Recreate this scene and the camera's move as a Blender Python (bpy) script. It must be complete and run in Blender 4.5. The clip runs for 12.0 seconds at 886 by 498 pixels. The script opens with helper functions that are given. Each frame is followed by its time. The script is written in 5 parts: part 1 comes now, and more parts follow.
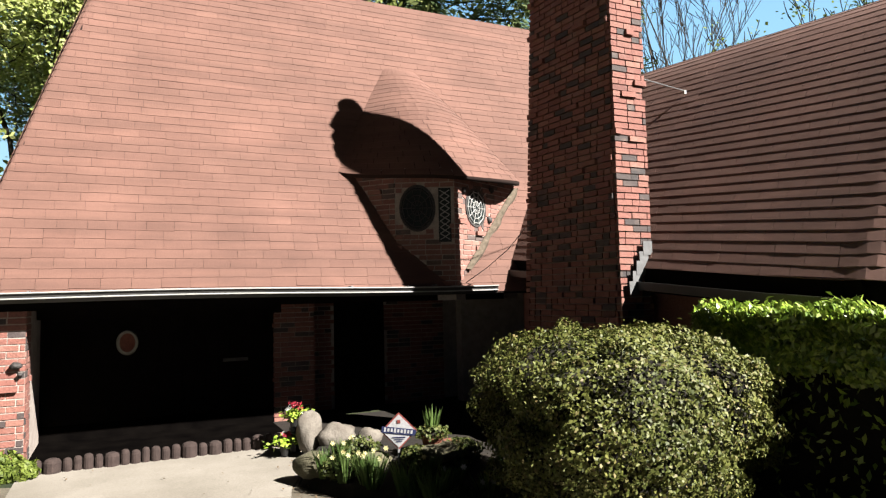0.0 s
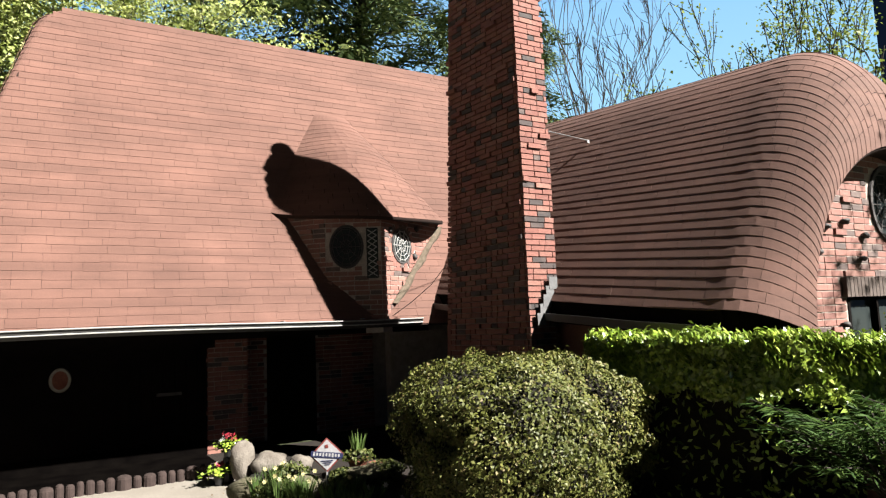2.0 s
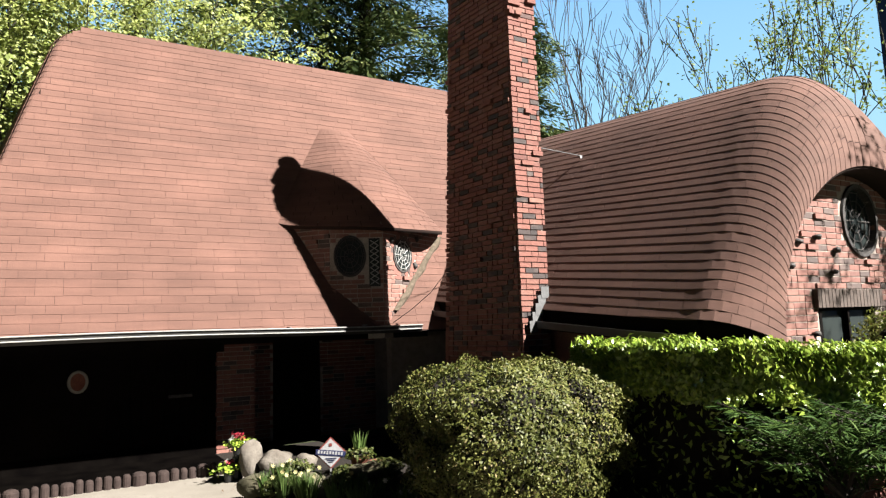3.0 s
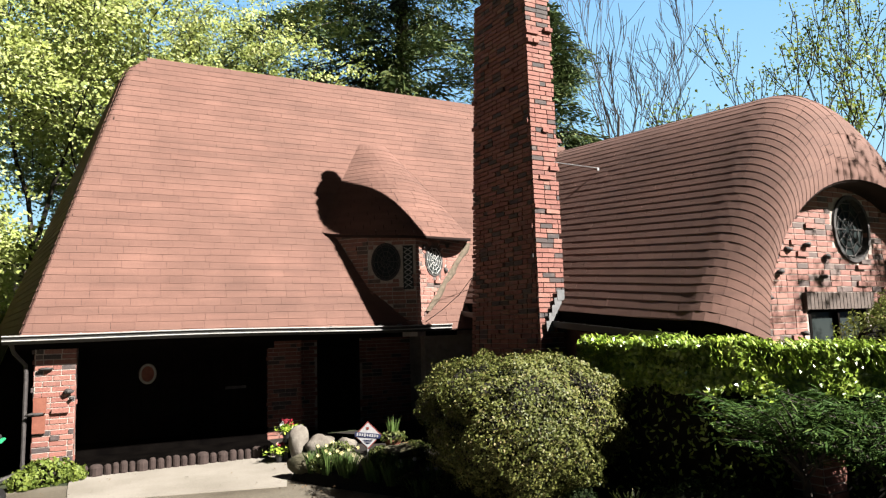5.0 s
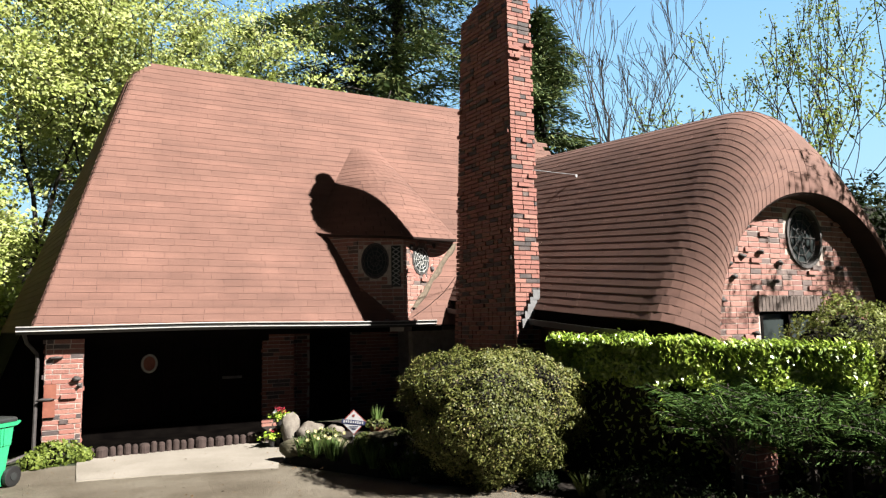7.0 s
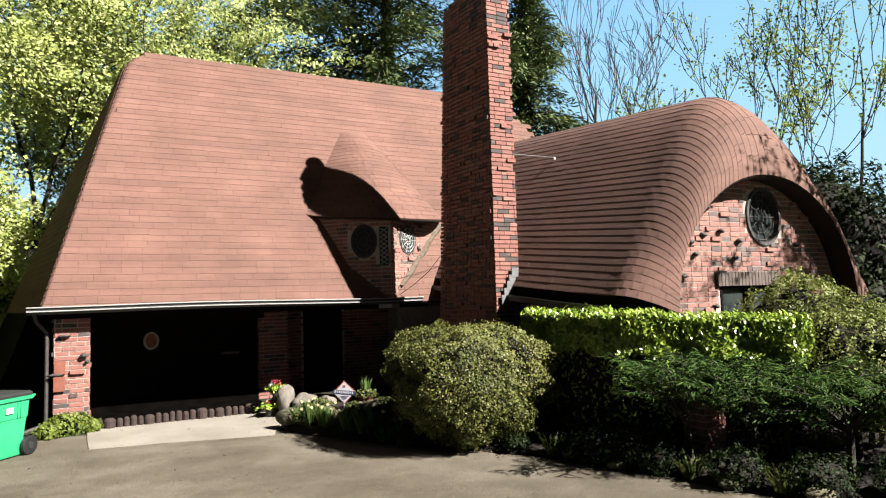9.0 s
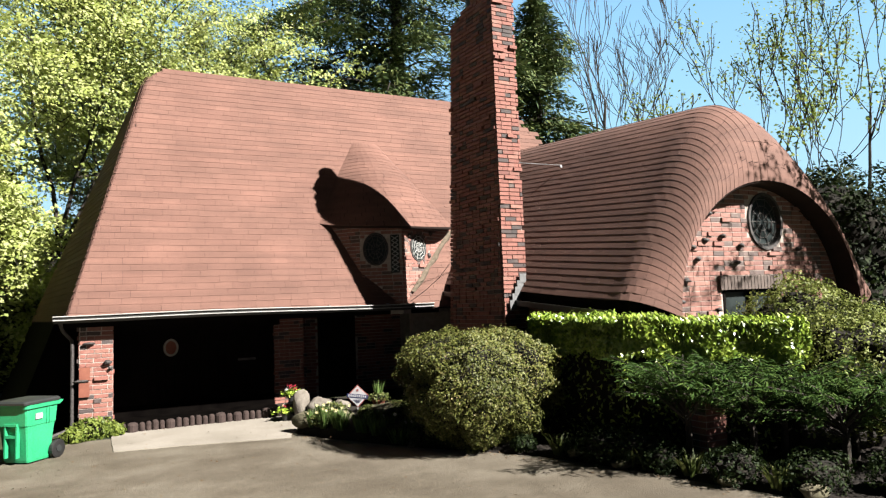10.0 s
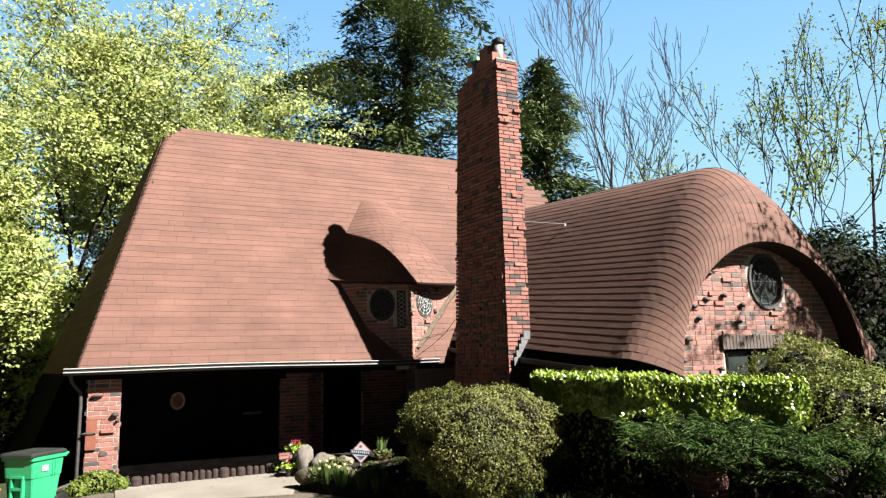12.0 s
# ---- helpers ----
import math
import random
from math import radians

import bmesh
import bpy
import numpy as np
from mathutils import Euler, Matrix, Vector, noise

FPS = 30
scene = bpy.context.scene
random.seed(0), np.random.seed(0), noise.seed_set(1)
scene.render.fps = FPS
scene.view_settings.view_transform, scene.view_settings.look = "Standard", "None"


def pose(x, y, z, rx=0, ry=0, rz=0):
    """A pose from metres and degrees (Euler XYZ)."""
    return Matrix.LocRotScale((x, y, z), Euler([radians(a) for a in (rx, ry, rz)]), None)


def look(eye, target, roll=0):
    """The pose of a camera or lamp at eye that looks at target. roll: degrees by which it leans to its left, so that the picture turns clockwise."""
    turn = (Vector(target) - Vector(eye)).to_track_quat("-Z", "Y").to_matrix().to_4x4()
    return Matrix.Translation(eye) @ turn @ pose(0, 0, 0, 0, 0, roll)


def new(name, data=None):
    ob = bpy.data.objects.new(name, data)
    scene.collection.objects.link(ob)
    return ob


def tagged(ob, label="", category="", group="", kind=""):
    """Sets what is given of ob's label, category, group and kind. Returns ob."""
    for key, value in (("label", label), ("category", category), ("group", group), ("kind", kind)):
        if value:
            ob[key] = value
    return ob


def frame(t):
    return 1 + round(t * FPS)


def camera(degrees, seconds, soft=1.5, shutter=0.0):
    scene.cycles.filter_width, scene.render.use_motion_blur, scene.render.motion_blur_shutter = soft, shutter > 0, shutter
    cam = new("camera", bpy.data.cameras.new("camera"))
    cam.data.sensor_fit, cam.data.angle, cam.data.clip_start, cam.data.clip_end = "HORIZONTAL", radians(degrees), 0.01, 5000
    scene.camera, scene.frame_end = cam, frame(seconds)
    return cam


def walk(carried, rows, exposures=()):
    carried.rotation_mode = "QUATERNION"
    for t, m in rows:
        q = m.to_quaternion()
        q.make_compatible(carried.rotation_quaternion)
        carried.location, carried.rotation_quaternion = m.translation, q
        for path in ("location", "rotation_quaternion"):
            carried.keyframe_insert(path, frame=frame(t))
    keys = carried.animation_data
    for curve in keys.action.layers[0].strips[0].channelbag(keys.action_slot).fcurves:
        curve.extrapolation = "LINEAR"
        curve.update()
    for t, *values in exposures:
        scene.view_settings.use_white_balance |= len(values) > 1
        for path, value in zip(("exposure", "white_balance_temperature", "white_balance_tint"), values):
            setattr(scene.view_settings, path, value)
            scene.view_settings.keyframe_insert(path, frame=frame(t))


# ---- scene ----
cam = camera(67.1, 12.0, soft=1.25)
PATH = [
    (0, (0.672, -0.827, 1.777), (1.536, 0.972, 1.913), -1.3),
    (0.5, (0.56, -0.97, 1.81), (1.47, 0.799, 2.011), -1.4),
    (1, (0.491, -1.106, 1.833), (1.439, 0.642, 2.046), -1.7),
    (1.5, (0.495, -1.252, 1.777), (1.466, 0.477, 2.038), -2.3),
    (2, (0.487, -1.514, 1.796), (1.516, 0.187, 2.017), -2.3),
    (2.5, (0.393, -1.707, 1.823), (1.42, -0.004, 2.036), -2.0),
    (3, (0.293, -1.968, 1.826), (1.314, -0.263, 2.06), -2.0),
    (3.2, (0.255, -2.07, 1.829), (1.277, -0.365, 2.047), -1.8),
    (4.8, (0.006, -2.844, 1.79), (0.911, -1.077, 2.035), -1.7),
    (5, (-0.013, -2.916, 1.799), (0.901, -1.154, 2.038), -1.8),
    (5.5, (-0.025, -3.129, 1.804), (0.905, -1.377, 2.058), -2.1),
    (6, (-0.025, -3.345, 1.798), (0.911, -1.591, 2.023), -1.9),
    (6.5, (-0.061, -3.482, 1.822), (0.859, -1.72, 2.04), -1.2),
    (7, (-0.147, -3.621, 1.822), (0.775, -1.859, 2.044), -1.1),
    (7.2, (-0.142, -3.678, 1.821), (0.79, -1.921, 2.03), -1.1),
    (8.8, (-0.273, -4.214, 1.827), (0.694, -2.47, 1.973), -1.9),
    (9, (-0.287, -4.26, 1.836), (0.651, -2.499, 1.985), -1.7),
    (9.5, (-0.377, -4.435, 1.81), (0.527, -2.661, 1.992), -1.7),
    (10, (-0.375, -4.562, 1.843), (0.528, -2.785, 2.009), -2.2),
    (10.5, (-0.337, -4.678, 1.854), (0.547, -2.9, 2.088), -2.4),
    (11, (-0.343, -4.767, 1.86), (0.515, -2.984, 2.154), -1.5),
    (11.5, (-0.373, -4.784, 1.87), (0.486, -3.008, 2.196), -1.2),
    (12, (-0.398, -4.786, 1.863), (0.474, -3.016, 2.19), -1.6),
]
walk(cam, [(t, look(eye, target, roll)) for t, eye, target, roll in PATH])

# ---- light ----
SUN = Vector((-2.30, 3.75, -3.48)).normalized()
world = bpy.data.worlds.new("world")
scene.world = world
world.use_nodes = True
wn = world.node_tree
sky = wn.nodes.new("ShaderNodeTexSky")
sky.sky_type = 'NISHITA'
sky.sun_disc = False
sky.air_density, sky.dust_density, sky.ozone_density = 0.12, 0.0, 1.0
sky.sun_elevation = math.asin(-SUN.z)
sky.sun_rotation = math.atan2(-SUN.x, -SUN.y)
wn.nodes["Background"].inputs[1].default_value = 0.004
wn.links.new(sky.outputs[0], wn.nodes["Background"].inputs[0])
sun = new("sun", bpy.data.lights.new("sun", "SUN"))
sun.data.energy, sun.data.angle, sun.data.color = 5.0, radians(0.53), (1.0, 0.95, 0.88)
sun.matrix_world = look((0, 0, 30), Vector((0, 0, 30)) + SUN)
scene.view_settings.exposure = 2.36


# ---- small builders ----
class Mesh:
    """Vertices and faces of one mesh."""

    def __init__(self):
        self.v, self.f = [], []

    def quad(self, *p):
        n = len(self.v)
        self.v += [tuple(q) for q in p]
        self.f.append(tuple(range(n, n + len(p))))
        return self

    def box(self, c, size, turn=None):
        n = len(self.v)
        for dx, dy, dz in ((-1, -1, -1), (1, -1, -1), (1, 1, -1), (-1, 1, -1), (-1, -1, 1), (1, -1, 1), (1, 1, 1), (-1, 1, 1)):
            p = Vector((dx * size[0] / 2, dy * size[1] / 2, dz * size[2] / 2))
            if turn is not None:
                p = turn @ p
            self.v.append(tuple(p + Vector(c)))
        self.f += [tuple(n + i for i in q) for q in ((0, 3, 2, 1), (4, 5, 6, 7), (0, 1, 5, 4), (1, 2, 6, 5), (2, 3, 7, 6), (3, 0, 4, 7))]
        return self

    def grid(self, rows, closed=False):
        """Rows of points, all as long, joined into a sheet."""
        n, w = len(self.v), len(rows[0])
        for r in rows:
            self.v += [tuple(p) for p in r]
        for i in range(len(rows) - 1):
            for j in range(w if closed else w - 1):
                a, b = n + i * w + j, n + i * w + (j + 1) % w
                self.f.append((a, b, b + w, a + w))
        return self

    def tube(self, pts, radii, sides=8, cap=True):
        rows = []
        for i, p in enumerate(pts):
            p = Vector(p)
            d = (Vector(pts[min(i + 1, len(pts) - 1)]) - Vector(pts[max(i - 1, 0)])).normalized()
            a = d.cross(Vector((0.31, 0.2, 0.93)))
            a = (a if a.length > 1e-3 else d.cross(Vector((1, 0, 0)))).normalized()
            b = d.cross(a)
            r = radii[i] if hasattr(radii, "__len__") else radii
            rows.append([p + r * (math.cos(t) * a + math.sin(t) * b) for t in np.linspace(0, 2 * math.pi, sides, endpoint=False)])
        n = len(self.v)
        self.grid(rows, True)
        if cap:
            self.f.append(tuple(n + i for i in range(sides))[::-1])
            m = len(self.v)
            self.f.append(tuple(range(m - sides, m)))
        return self

    def data(self, name, smooth=False):
        me = bpy.data.meshes.new(name)
        me.from_pydata(self.v, [], self.f)
        me.update()
        if smooth:
            me.polygons.foreach_set("use_smooth", [True] * len(me.polygons))
        return me


def part(name, mesh, material, parent=None, label="", smooth=False):
    """One mesh object in place, under a thing or a part."""
    me = mesh.data(name, smooth) if isinstance(mesh, Mesh) else mesh
    if material and not me.materials:
        me.materials.append(material)
    ob = new(name, me)
    if parent is not None:
        ob.parent = parent
        if parent.type == 'EMPTY':
            ob.matrix_parent_inverse = Matrix.Translation(-parent.location)
    if label:
        ob["label"] = label
    return ob


def thing(name, at, label, category, group="", kind=""):
    ob = new(name)
    ob.location = at
    ob.empty_display_size = 0.1
    return tagged(ob, label, category, group, kind)


def material(name, build, rough=0.8, metal=0.0, bump=None):
    m = bpy.data.materials.new(name)
    m.use_nodes = True
    nt = m.node_tree
    b = nt.nodes["Principled BSDF"]
    b.inputs["Roughness"].default_value, b.inputs["Metallic"].default_value = rough, metal
    build(nt, b)
    return m


def node(nt, kind, **values):
    n = nt.nodes.new(kind)
    for k, v in values.items():
        n.inputs[k.replace("_", " ")].default_value = v
    return n


def ramp(nt, fac, stops):
    r = nt.nodes.new("ShaderNodeValToRGB")
    e = r.color_ramp.elements
    while len(e) < len(stops):
        e.new(0.5)
    for el, (p, c) in zip(e, stops):
        el.position, el.color = p, (*c, 1)
    nt.links.new(fac, r.inputs[0])
    return r.outputs[0]


def mix(nt, a, b, fac, mode='MIX'):
    m = nt.nodes.new("ShaderNodeMixRGB")
    m.blend_type = mode
    for i, v in ((1, a), (2, b), (0, fac)):
        if hasattr(v, "default_value") or hasattr(v, "is_output"):
            nt.links.new(v, m.inputs[i])
        else:
            m.inputs[i].default_value = (*v, 1) if isinstance(v, tuple) else v
    return m.outputs[0]


def coords(nt, scale=(1, 1, 1)):
    c = nt.nodes.new("ShaderNodeNewGeometry")
    m = nt.nodes.new("ShaderNodeMapping")
    m.inputs["Scale"].default_value = scale
    nt.links.new(c.outputs["Position"], m.inputs[0])
    return m.outputs[0]


def noise_tex(nt, vec, scale, detail=4.0, rough=0.55):
    n = node(nt, "ShaderNodeTexNoise", Scale=scale, Detail=detail, Roughness=rough)
    nt.links.new(vec, n.inputs["Vector"])
    return n.outputs["Fac"]


def relief(nt, b, height, strength, distance=0.01):
    n = node(nt, "ShaderNodeBump", Strength=strength, Distance=distance)
    nt.links.new(height, n.inputs["Height"])
    nt.links.new(n.outputs[0], b.inputs["Normal"])


def chance(nt, island):
    if island:
        return nt.nodes.new("ShaderNodeNewGeometry").outputs["Random Per Island"]
    return nt.nodes.new("ShaderNodeObjectInfo").outputs["Random"]


def mottled(name, dark, light, scale, rough=0.85, strength=0.3, fine=60.0, metal=0.0, big=0.7):
    """A plain material with two scales of variation and relief."""

    def build(nt, b):
        v = coords(nt)
        a, f = noise_tex(nt, v, scale), noise_tex(nt, v, fine)
        col = ramp(nt, a, [(0.3, dark), (big, light)])
        g = ramp(nt, f, [(0.25, (0.72, 0.72, 0.72)), (0.75, (1.15, 1.15, 1.15))])
        nt.links.new(mix(nt, col, g, 1.0, 'MULTIPLY'), b.inputs["Base Color"])
        relief(nt, b, f, strength)

    m = material(name, build, rough, metal)
    if rough > 0.8:
        m.node_tree.nodes["Principled BSDF"].inputs["Specular IOR Level"].default_value = 0.25
    return m


def brick_build(island, pale=0.0):
    def build(nt, b):
        r = chance(nt, island)
        v = coords(nt)
        col = ramp(nt, r, [(0.0, (0.1296, 0.045, 0.0342)), (0.25, (0.1728, 0.0684, 0.0522)), (0.5, (0.1476, 0.054, 0.04032)), (0.7, (0.1872, 0.0864, 0.0648)), (0.79, (0.1188, 0.0414, 0.0324)), (0.82, (0.0432, 0.0306, 0.0288)), (1.0, (0.027, 0.0216, 0.0216))])
        f = noise_tex(nt, v, 45, 5)
        g = ramp(nt, f, [(0.25, (0.62, 0.6, 0.6)), (0.8, (1.2, 1.2, 1.2))])
        col = mix(nt, col, g, 1.0, 'MULTIPLY')
        s = ramp(nt, noise_tex(nt, v, 6, 3), [(0.55, (0, 0, 0)), (0.8, (1, 1, 1))])
        col = mix(nt, col, (0.1872, 0.1296, 0.108), mix(nt, (0, 0, 0), s, 0.5))
        col = mix(nt, col, (0.30, 0.205, 0.175), pale)
        nt.links.new(col, b.inputs["Base Color"])
        relief(nt, b, f, 0.6)

    return build


def shingle_build(island):
    def build(nt, b):
        r = chance(nt, island)
        v = coords(nt)
        col = ramp(nt, r, [(0.0, (0.0918, 0.0432, 0.03168)), (0.4, (0.0972, 0.0468, 0.03456)), (0.8, (0.1022, 0.04968, 0.03672)), (1.0, (0.09432, 0.04464, 0.03312))])
        big = ramp(nt, noise_tex(nt, v, 0.7, 4, 0.6), [(0.35, (0.80, 0.78, 0.76)), (0.65, (1.08, 1.08, 1.08))])
        f = noise_tex(nt, v, 160, 3)
        g = ramp(nt, f, [(0.25, (0.75, 0.75, 0.75)), (0.75, (1.18, 1.18, 1.18))])
        band = ramp(nt, noise_tex(nt, coords(nt, (0.55, 0.55, 7.0)), 1.0, 3, 0.6), [(0.35, (0.84, 0.83, 0.82)), (0.68, (1.10, 1.10, 1.10))])
        col = mix(nt, mix(nt, mix(nt, col, big, 1.0, 'MULTIPLY'), g, 1.0, 'MULTIPLY'), band, 1.0, 'MULTIPLY')
        nt.links.new(col, b.inputs["Base Color"])
        relief(nt, b, f, 0.5, 0.004)

    return build


BRICK = material("brick", brick_build(False), 0.85)
BRICKS = material("brickwork", brick_build(True), 0.85)
PALE_BRICK = material("pale_brick", brick_build(False, 0.12), 0.85)
PALE_BRICKS = material("pale_brickwork", brick_build(True, 0.12), 0.85)
SHINGLE = material("shingle", shingle_build(False), 0.9)
SHINGLES = material("shingles", shingle_build(True), 0.9)
MORTAR = mottled("mortar", (0.22, 0.185, 0.165), (0.32, 0.28, 0.25), 9, 0.95)
# Near-black wood; shade under eaves and in the garage put into its colour.
DARKWOOD = mottled("shade_black_wood", (0.0025, 0.002, 0.0018), (0.005, 0.0035, 0.003), 4, 0.9)
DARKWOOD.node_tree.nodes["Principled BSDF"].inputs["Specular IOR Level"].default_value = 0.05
# Felt darkened so the shade on the roof's left end sits in its colour.
ROOFBASE = mottled("shade_dark_felt", (0.0144, 0.00792, 0.00648), (0.0216, 0.01152, 0.00864), 5, 0.95)
CONCRETE = mottled("concrete", (0.144, 0.1296, 0.108), (0.198, 0.18, 0.1548), 1.3, 0.9, 0.25, 90)


def asphalt_build(nt, b):
    v = coords(nt)
    col = ramp(nt, noise_tex(nt, v, 0.55, 6, 0.62), [(0.34, (0.052, 0.043, 0.031)), (0.5, (0.080, 0.069, 0.053)), (0.66, (0.108, 0.097, 0.078))])
    stain = ramp(nt, noise_tex(nt, coords(nt, (0.7, 1.1, 1)), 0.8, 6, 0.65), [(0.40, (0.80, 0.77, 0.72)), (0.6, (1.15, 1.15, 1.14))])
    fine = noise_tex(nt, v, 70, 4, 0.7)
    speck = ramp(nt, fine, [(0.30, (0.62, 0.62, 0.62)), (0.55, (1.0, 1.0, 1.0)), (0.72, (1.55, 1.5, 1.4))])
    col = mix(nt, mix(nt, col, stain, 1.0, 'MULTIPLY'), speck, 1.0, 'MULTIPLY')
    nt.links.new(col, b.inputs["Base Color"])
    b.inputs["Specular IOR Level"].default_value = 0.3
    relief(nt, b, fine, 0.7)


ASPHALT = material("asphalt", asphalt_build, 0.85)
SOIL = mottled("soil", (0.0072, 0.00576, 0.00432), (0.01584, 0.01152, 0.00864), 5, 0.95, 0.8, 40)

# ---- house ----
house = thing("house", (5, 9, 0), "brick cottage with sweeping reddish-brown shingle roofs and arched gable", "house")
TILT = 1.913  # rise of the main roof per metre of depth
RIDGE, EAVE = 6.9, 1.87


def front_y(z):
    return 7.3 + (z - 1.9) / TILT


def back_y(z):
    return 12.5 - (z - 1.9) / TILT


def left_x(z):
    return -0.90 + 0.262 * (z - 1.9) + 0.25 * max(0.0, (z - 6.5) / 0.4) ** 2


def right_x(z):
    return 8.7 + (RIDGE - z) * 0.95


def end_point(z, y):
    """On the splayed left end of the main roof."""
    return Vector((left_x(z) - 0.165 * (y - front_y(z)), y, z))


def corner_arc(z, t):
    """Round the front-left corner: t 0 on the front, 1 on the end."""
    h = (z - EAVE) / (RIDGE - EAVE)
    r = 0.05 + 0.12 * h ** 3
    a = t * math.pi / 2
    return Vector((left_x(z) + r * (1 - math.sin(a)), front_y(z) + r * (1 - math.cos(a)), z))


# main roof: felt sheet, then shingles on it
def roof_ring(z, inset=0.0):
    pts = [Vector((right_x(z), front_y(z) + inset, z))]
    pts += [Vector((x, front_y(z) + inset, z)) for x in (6, 3)]
    pts += [corner_arc(z, t) + Vector((inset, inset, 0)) for t in np.linspace(0, 1, 7)]
    y0, y1 = corner_arc(z, 1).y, max(back_y(z), corner_arc(z, 1).y + 0.02)
    pts += [end_point(z, y0 + (y1 - y0) * t) + Vector((inset, 0, 0)) for t in (0.34, 0.67, 1.0)]
    pts += [Vector((right_x(z), y1, z))]
    return pts


m = Mesh().grid([roof_ring(z, 0.012) for z in np.linspace(EAVE - 0.08, RIDGE, 24)], True)
m.f.append(tuple(range(len(m.v) - 14, len(m.v))))
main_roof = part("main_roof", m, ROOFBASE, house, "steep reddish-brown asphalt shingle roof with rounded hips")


def tab(mesh, a, b, c, d, n, t=0.011):
    """A shingle: lower edge a-b, upper edge d-c, outward normal n; thick at the butt."""
    k = len(mesh.v)
    mesh.v += [tuple(a + n * t), tuple(b + n * t), tuple(c + n * 0.002), tuple(d + n * 0.002), tuple(a), tuple(b)]
    mesh.f += [(k, k + 1, k + 2, k + 3), (k + 4, k + 5, k + 1, k), (k + 5, k + 2, k + 1), (k + 4, k, k + 3)]


ROW = 0.113  # rise of one course of the main roof
rnd = random.Random(5)
rest, near = Mesh(), []
zs = np.arange(EAVE - 0.06, RIDGE - 0.02, ROW)
NF = Vector((0, -TILT, 1)).normalized()
for k, z in enumerate(zs):
    z2 = min(z + ROW * 1.12, RIDGE + 0.01)
    x = corner_arc(z, 0).x - rnd.uniform(0, 0.3)
    while x < min(right_x(z), 9.5):
        x2 = x + 0.305
        xa, xb = max(x, corner_arc(z, 0).x) + 0.0014, x2 - 0.0014
        if xb - xa > 0.03:
            j = rnd.uniform(-0.006, 0.006)
            P = [Vector((xa, front_y(z + j), z + j)), Vector((xb, front_y(z + j), z + j)), Vector((xb, front_y(z2), z2)), Vector((xa, front_y(z2), z2))]
            if 2 <= k < 22 and -0.4 < xa < 4.2:
                near.append((P, NF))
            else:
                tab(rest, *P, NF, 0.008 + rnd.uniform(-0.0015, 0.002))
        x = x2
    for i in range(4):  # round the corner
        a, b, c, d = corner_arc(z, i / 4), corner_arc(z, (i + 1) / 4), corner_arc(z2, (i + 1) / 4), corner_arc(z2, i / 4)
        n = (a - b).cross(d - a).normalized() * -1
        tab(rest, b, a, d, c, n if n.y < 0.5 else -n, 0.010)
    y = corner_arc(z, 1).y
    while y < back_y(z):
        y2 = min(y + 0.5, back_y(z))
        a, b, c, d = end_point(z, y), end_point(z, y2), end_point(z2, y2), end_point(z2, y)
        tab(rest, b, a, d, c, Vector((-0.95, -0.15, 0.3)).normalized(), 0.010)
        y = y2
rnd.shuffle(near)
for P, n in near[:300]:
    one = Mesh()
    tab(one, *P, n, 0.008)
    part("shingle", one, SHINGLE, main_roof)
for P, n in near[300:]:
    tab(rest, *P, n, 0.008)
tagged(part("shingle_field", rest, SHINGLES, main_roof), kind="stuff")

# wing: a bulging roof whose front rolls in to an arch
CX, HALF = 8.4, 2.63
ARCH_Y = 1.9


def wing_full(w, y):
    d = HALF * w
    ridge = 5.0 + 0.09 * (max(y, 2.6) - 4)
    return Vector((CX + d, y, ridge - (math.sqrt((1.42 * d) ** 2 + 0.56) - 0.75)))


def wing_arch(w, grow=0.0):
    a = math.pi / 2 * (1 - abs(w) ** 0.95)
    s = 1 if w >= 0 else -1
    return Vector((8.33 + s * (1.93 + grow) * math.cos(a), ARCH_Y, 1.55 + (1.92 + grow) * math.sin(a)))


def roll_start(w):
    return 3.15 - 0.75 * abs(w) ** 1.5


def wing_point(w, v):
    """v < 0: metres back from the roll; 0 to 1: over the roll to the arch's edge."""
    y0 = roll_start(w)
    if v <= 0:
        return wing_full(w, y0 - v)
    a = v * math.pi / 2
    p, q = wing_full(w, y0), wing_arch(w)
    c = 1 - math.cos(a)
    return Vector((p.x + (q.x - p.x) * c, y0 + (ARCH_Y - y0) * math.sin(a), p.z + (q.z - p.z) * c))


vs = [-(9.3 - 2.4), -4.5, -3, -1.5, -0.5, 0, 0.12, 0.25, 0.38, 0.5, 0.62, 0.75, 0.88, 1.0]
ws = np.linspace(-1, 1, 41)
m = Mesh().grid([[wing_point(w, v).lerp(Vector((8.35, 0, 1.5)) + Vector((0, wing_point(w, v).y, 0)), 0.010) + Vector((0, 0.02, 0)) for w in ws] for v in vs])
m.grid([[wing_arch(w) for w in ws], [wing_arch(w) + Vector((0, 0.06, -0.05)) for w in ws], [wing_arch(w) + Vector((0, 0.36, -0.02)) for w in ws]])
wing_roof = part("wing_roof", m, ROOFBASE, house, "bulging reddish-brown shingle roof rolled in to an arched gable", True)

# courses run level along the wing and bend round the roll
prof = [wing_full(w, 4.0) for w in np.linspace(-1, 1, 400)]
arc = [0.0]
for a, b in zip(prof, prof[1:]):
    arc.append(arc[-1] + (b - a).length)
W_AT = lambda s: float(np.interp(s, arc, np.linspace(-1, 1, 400)))
WROW = 0.127


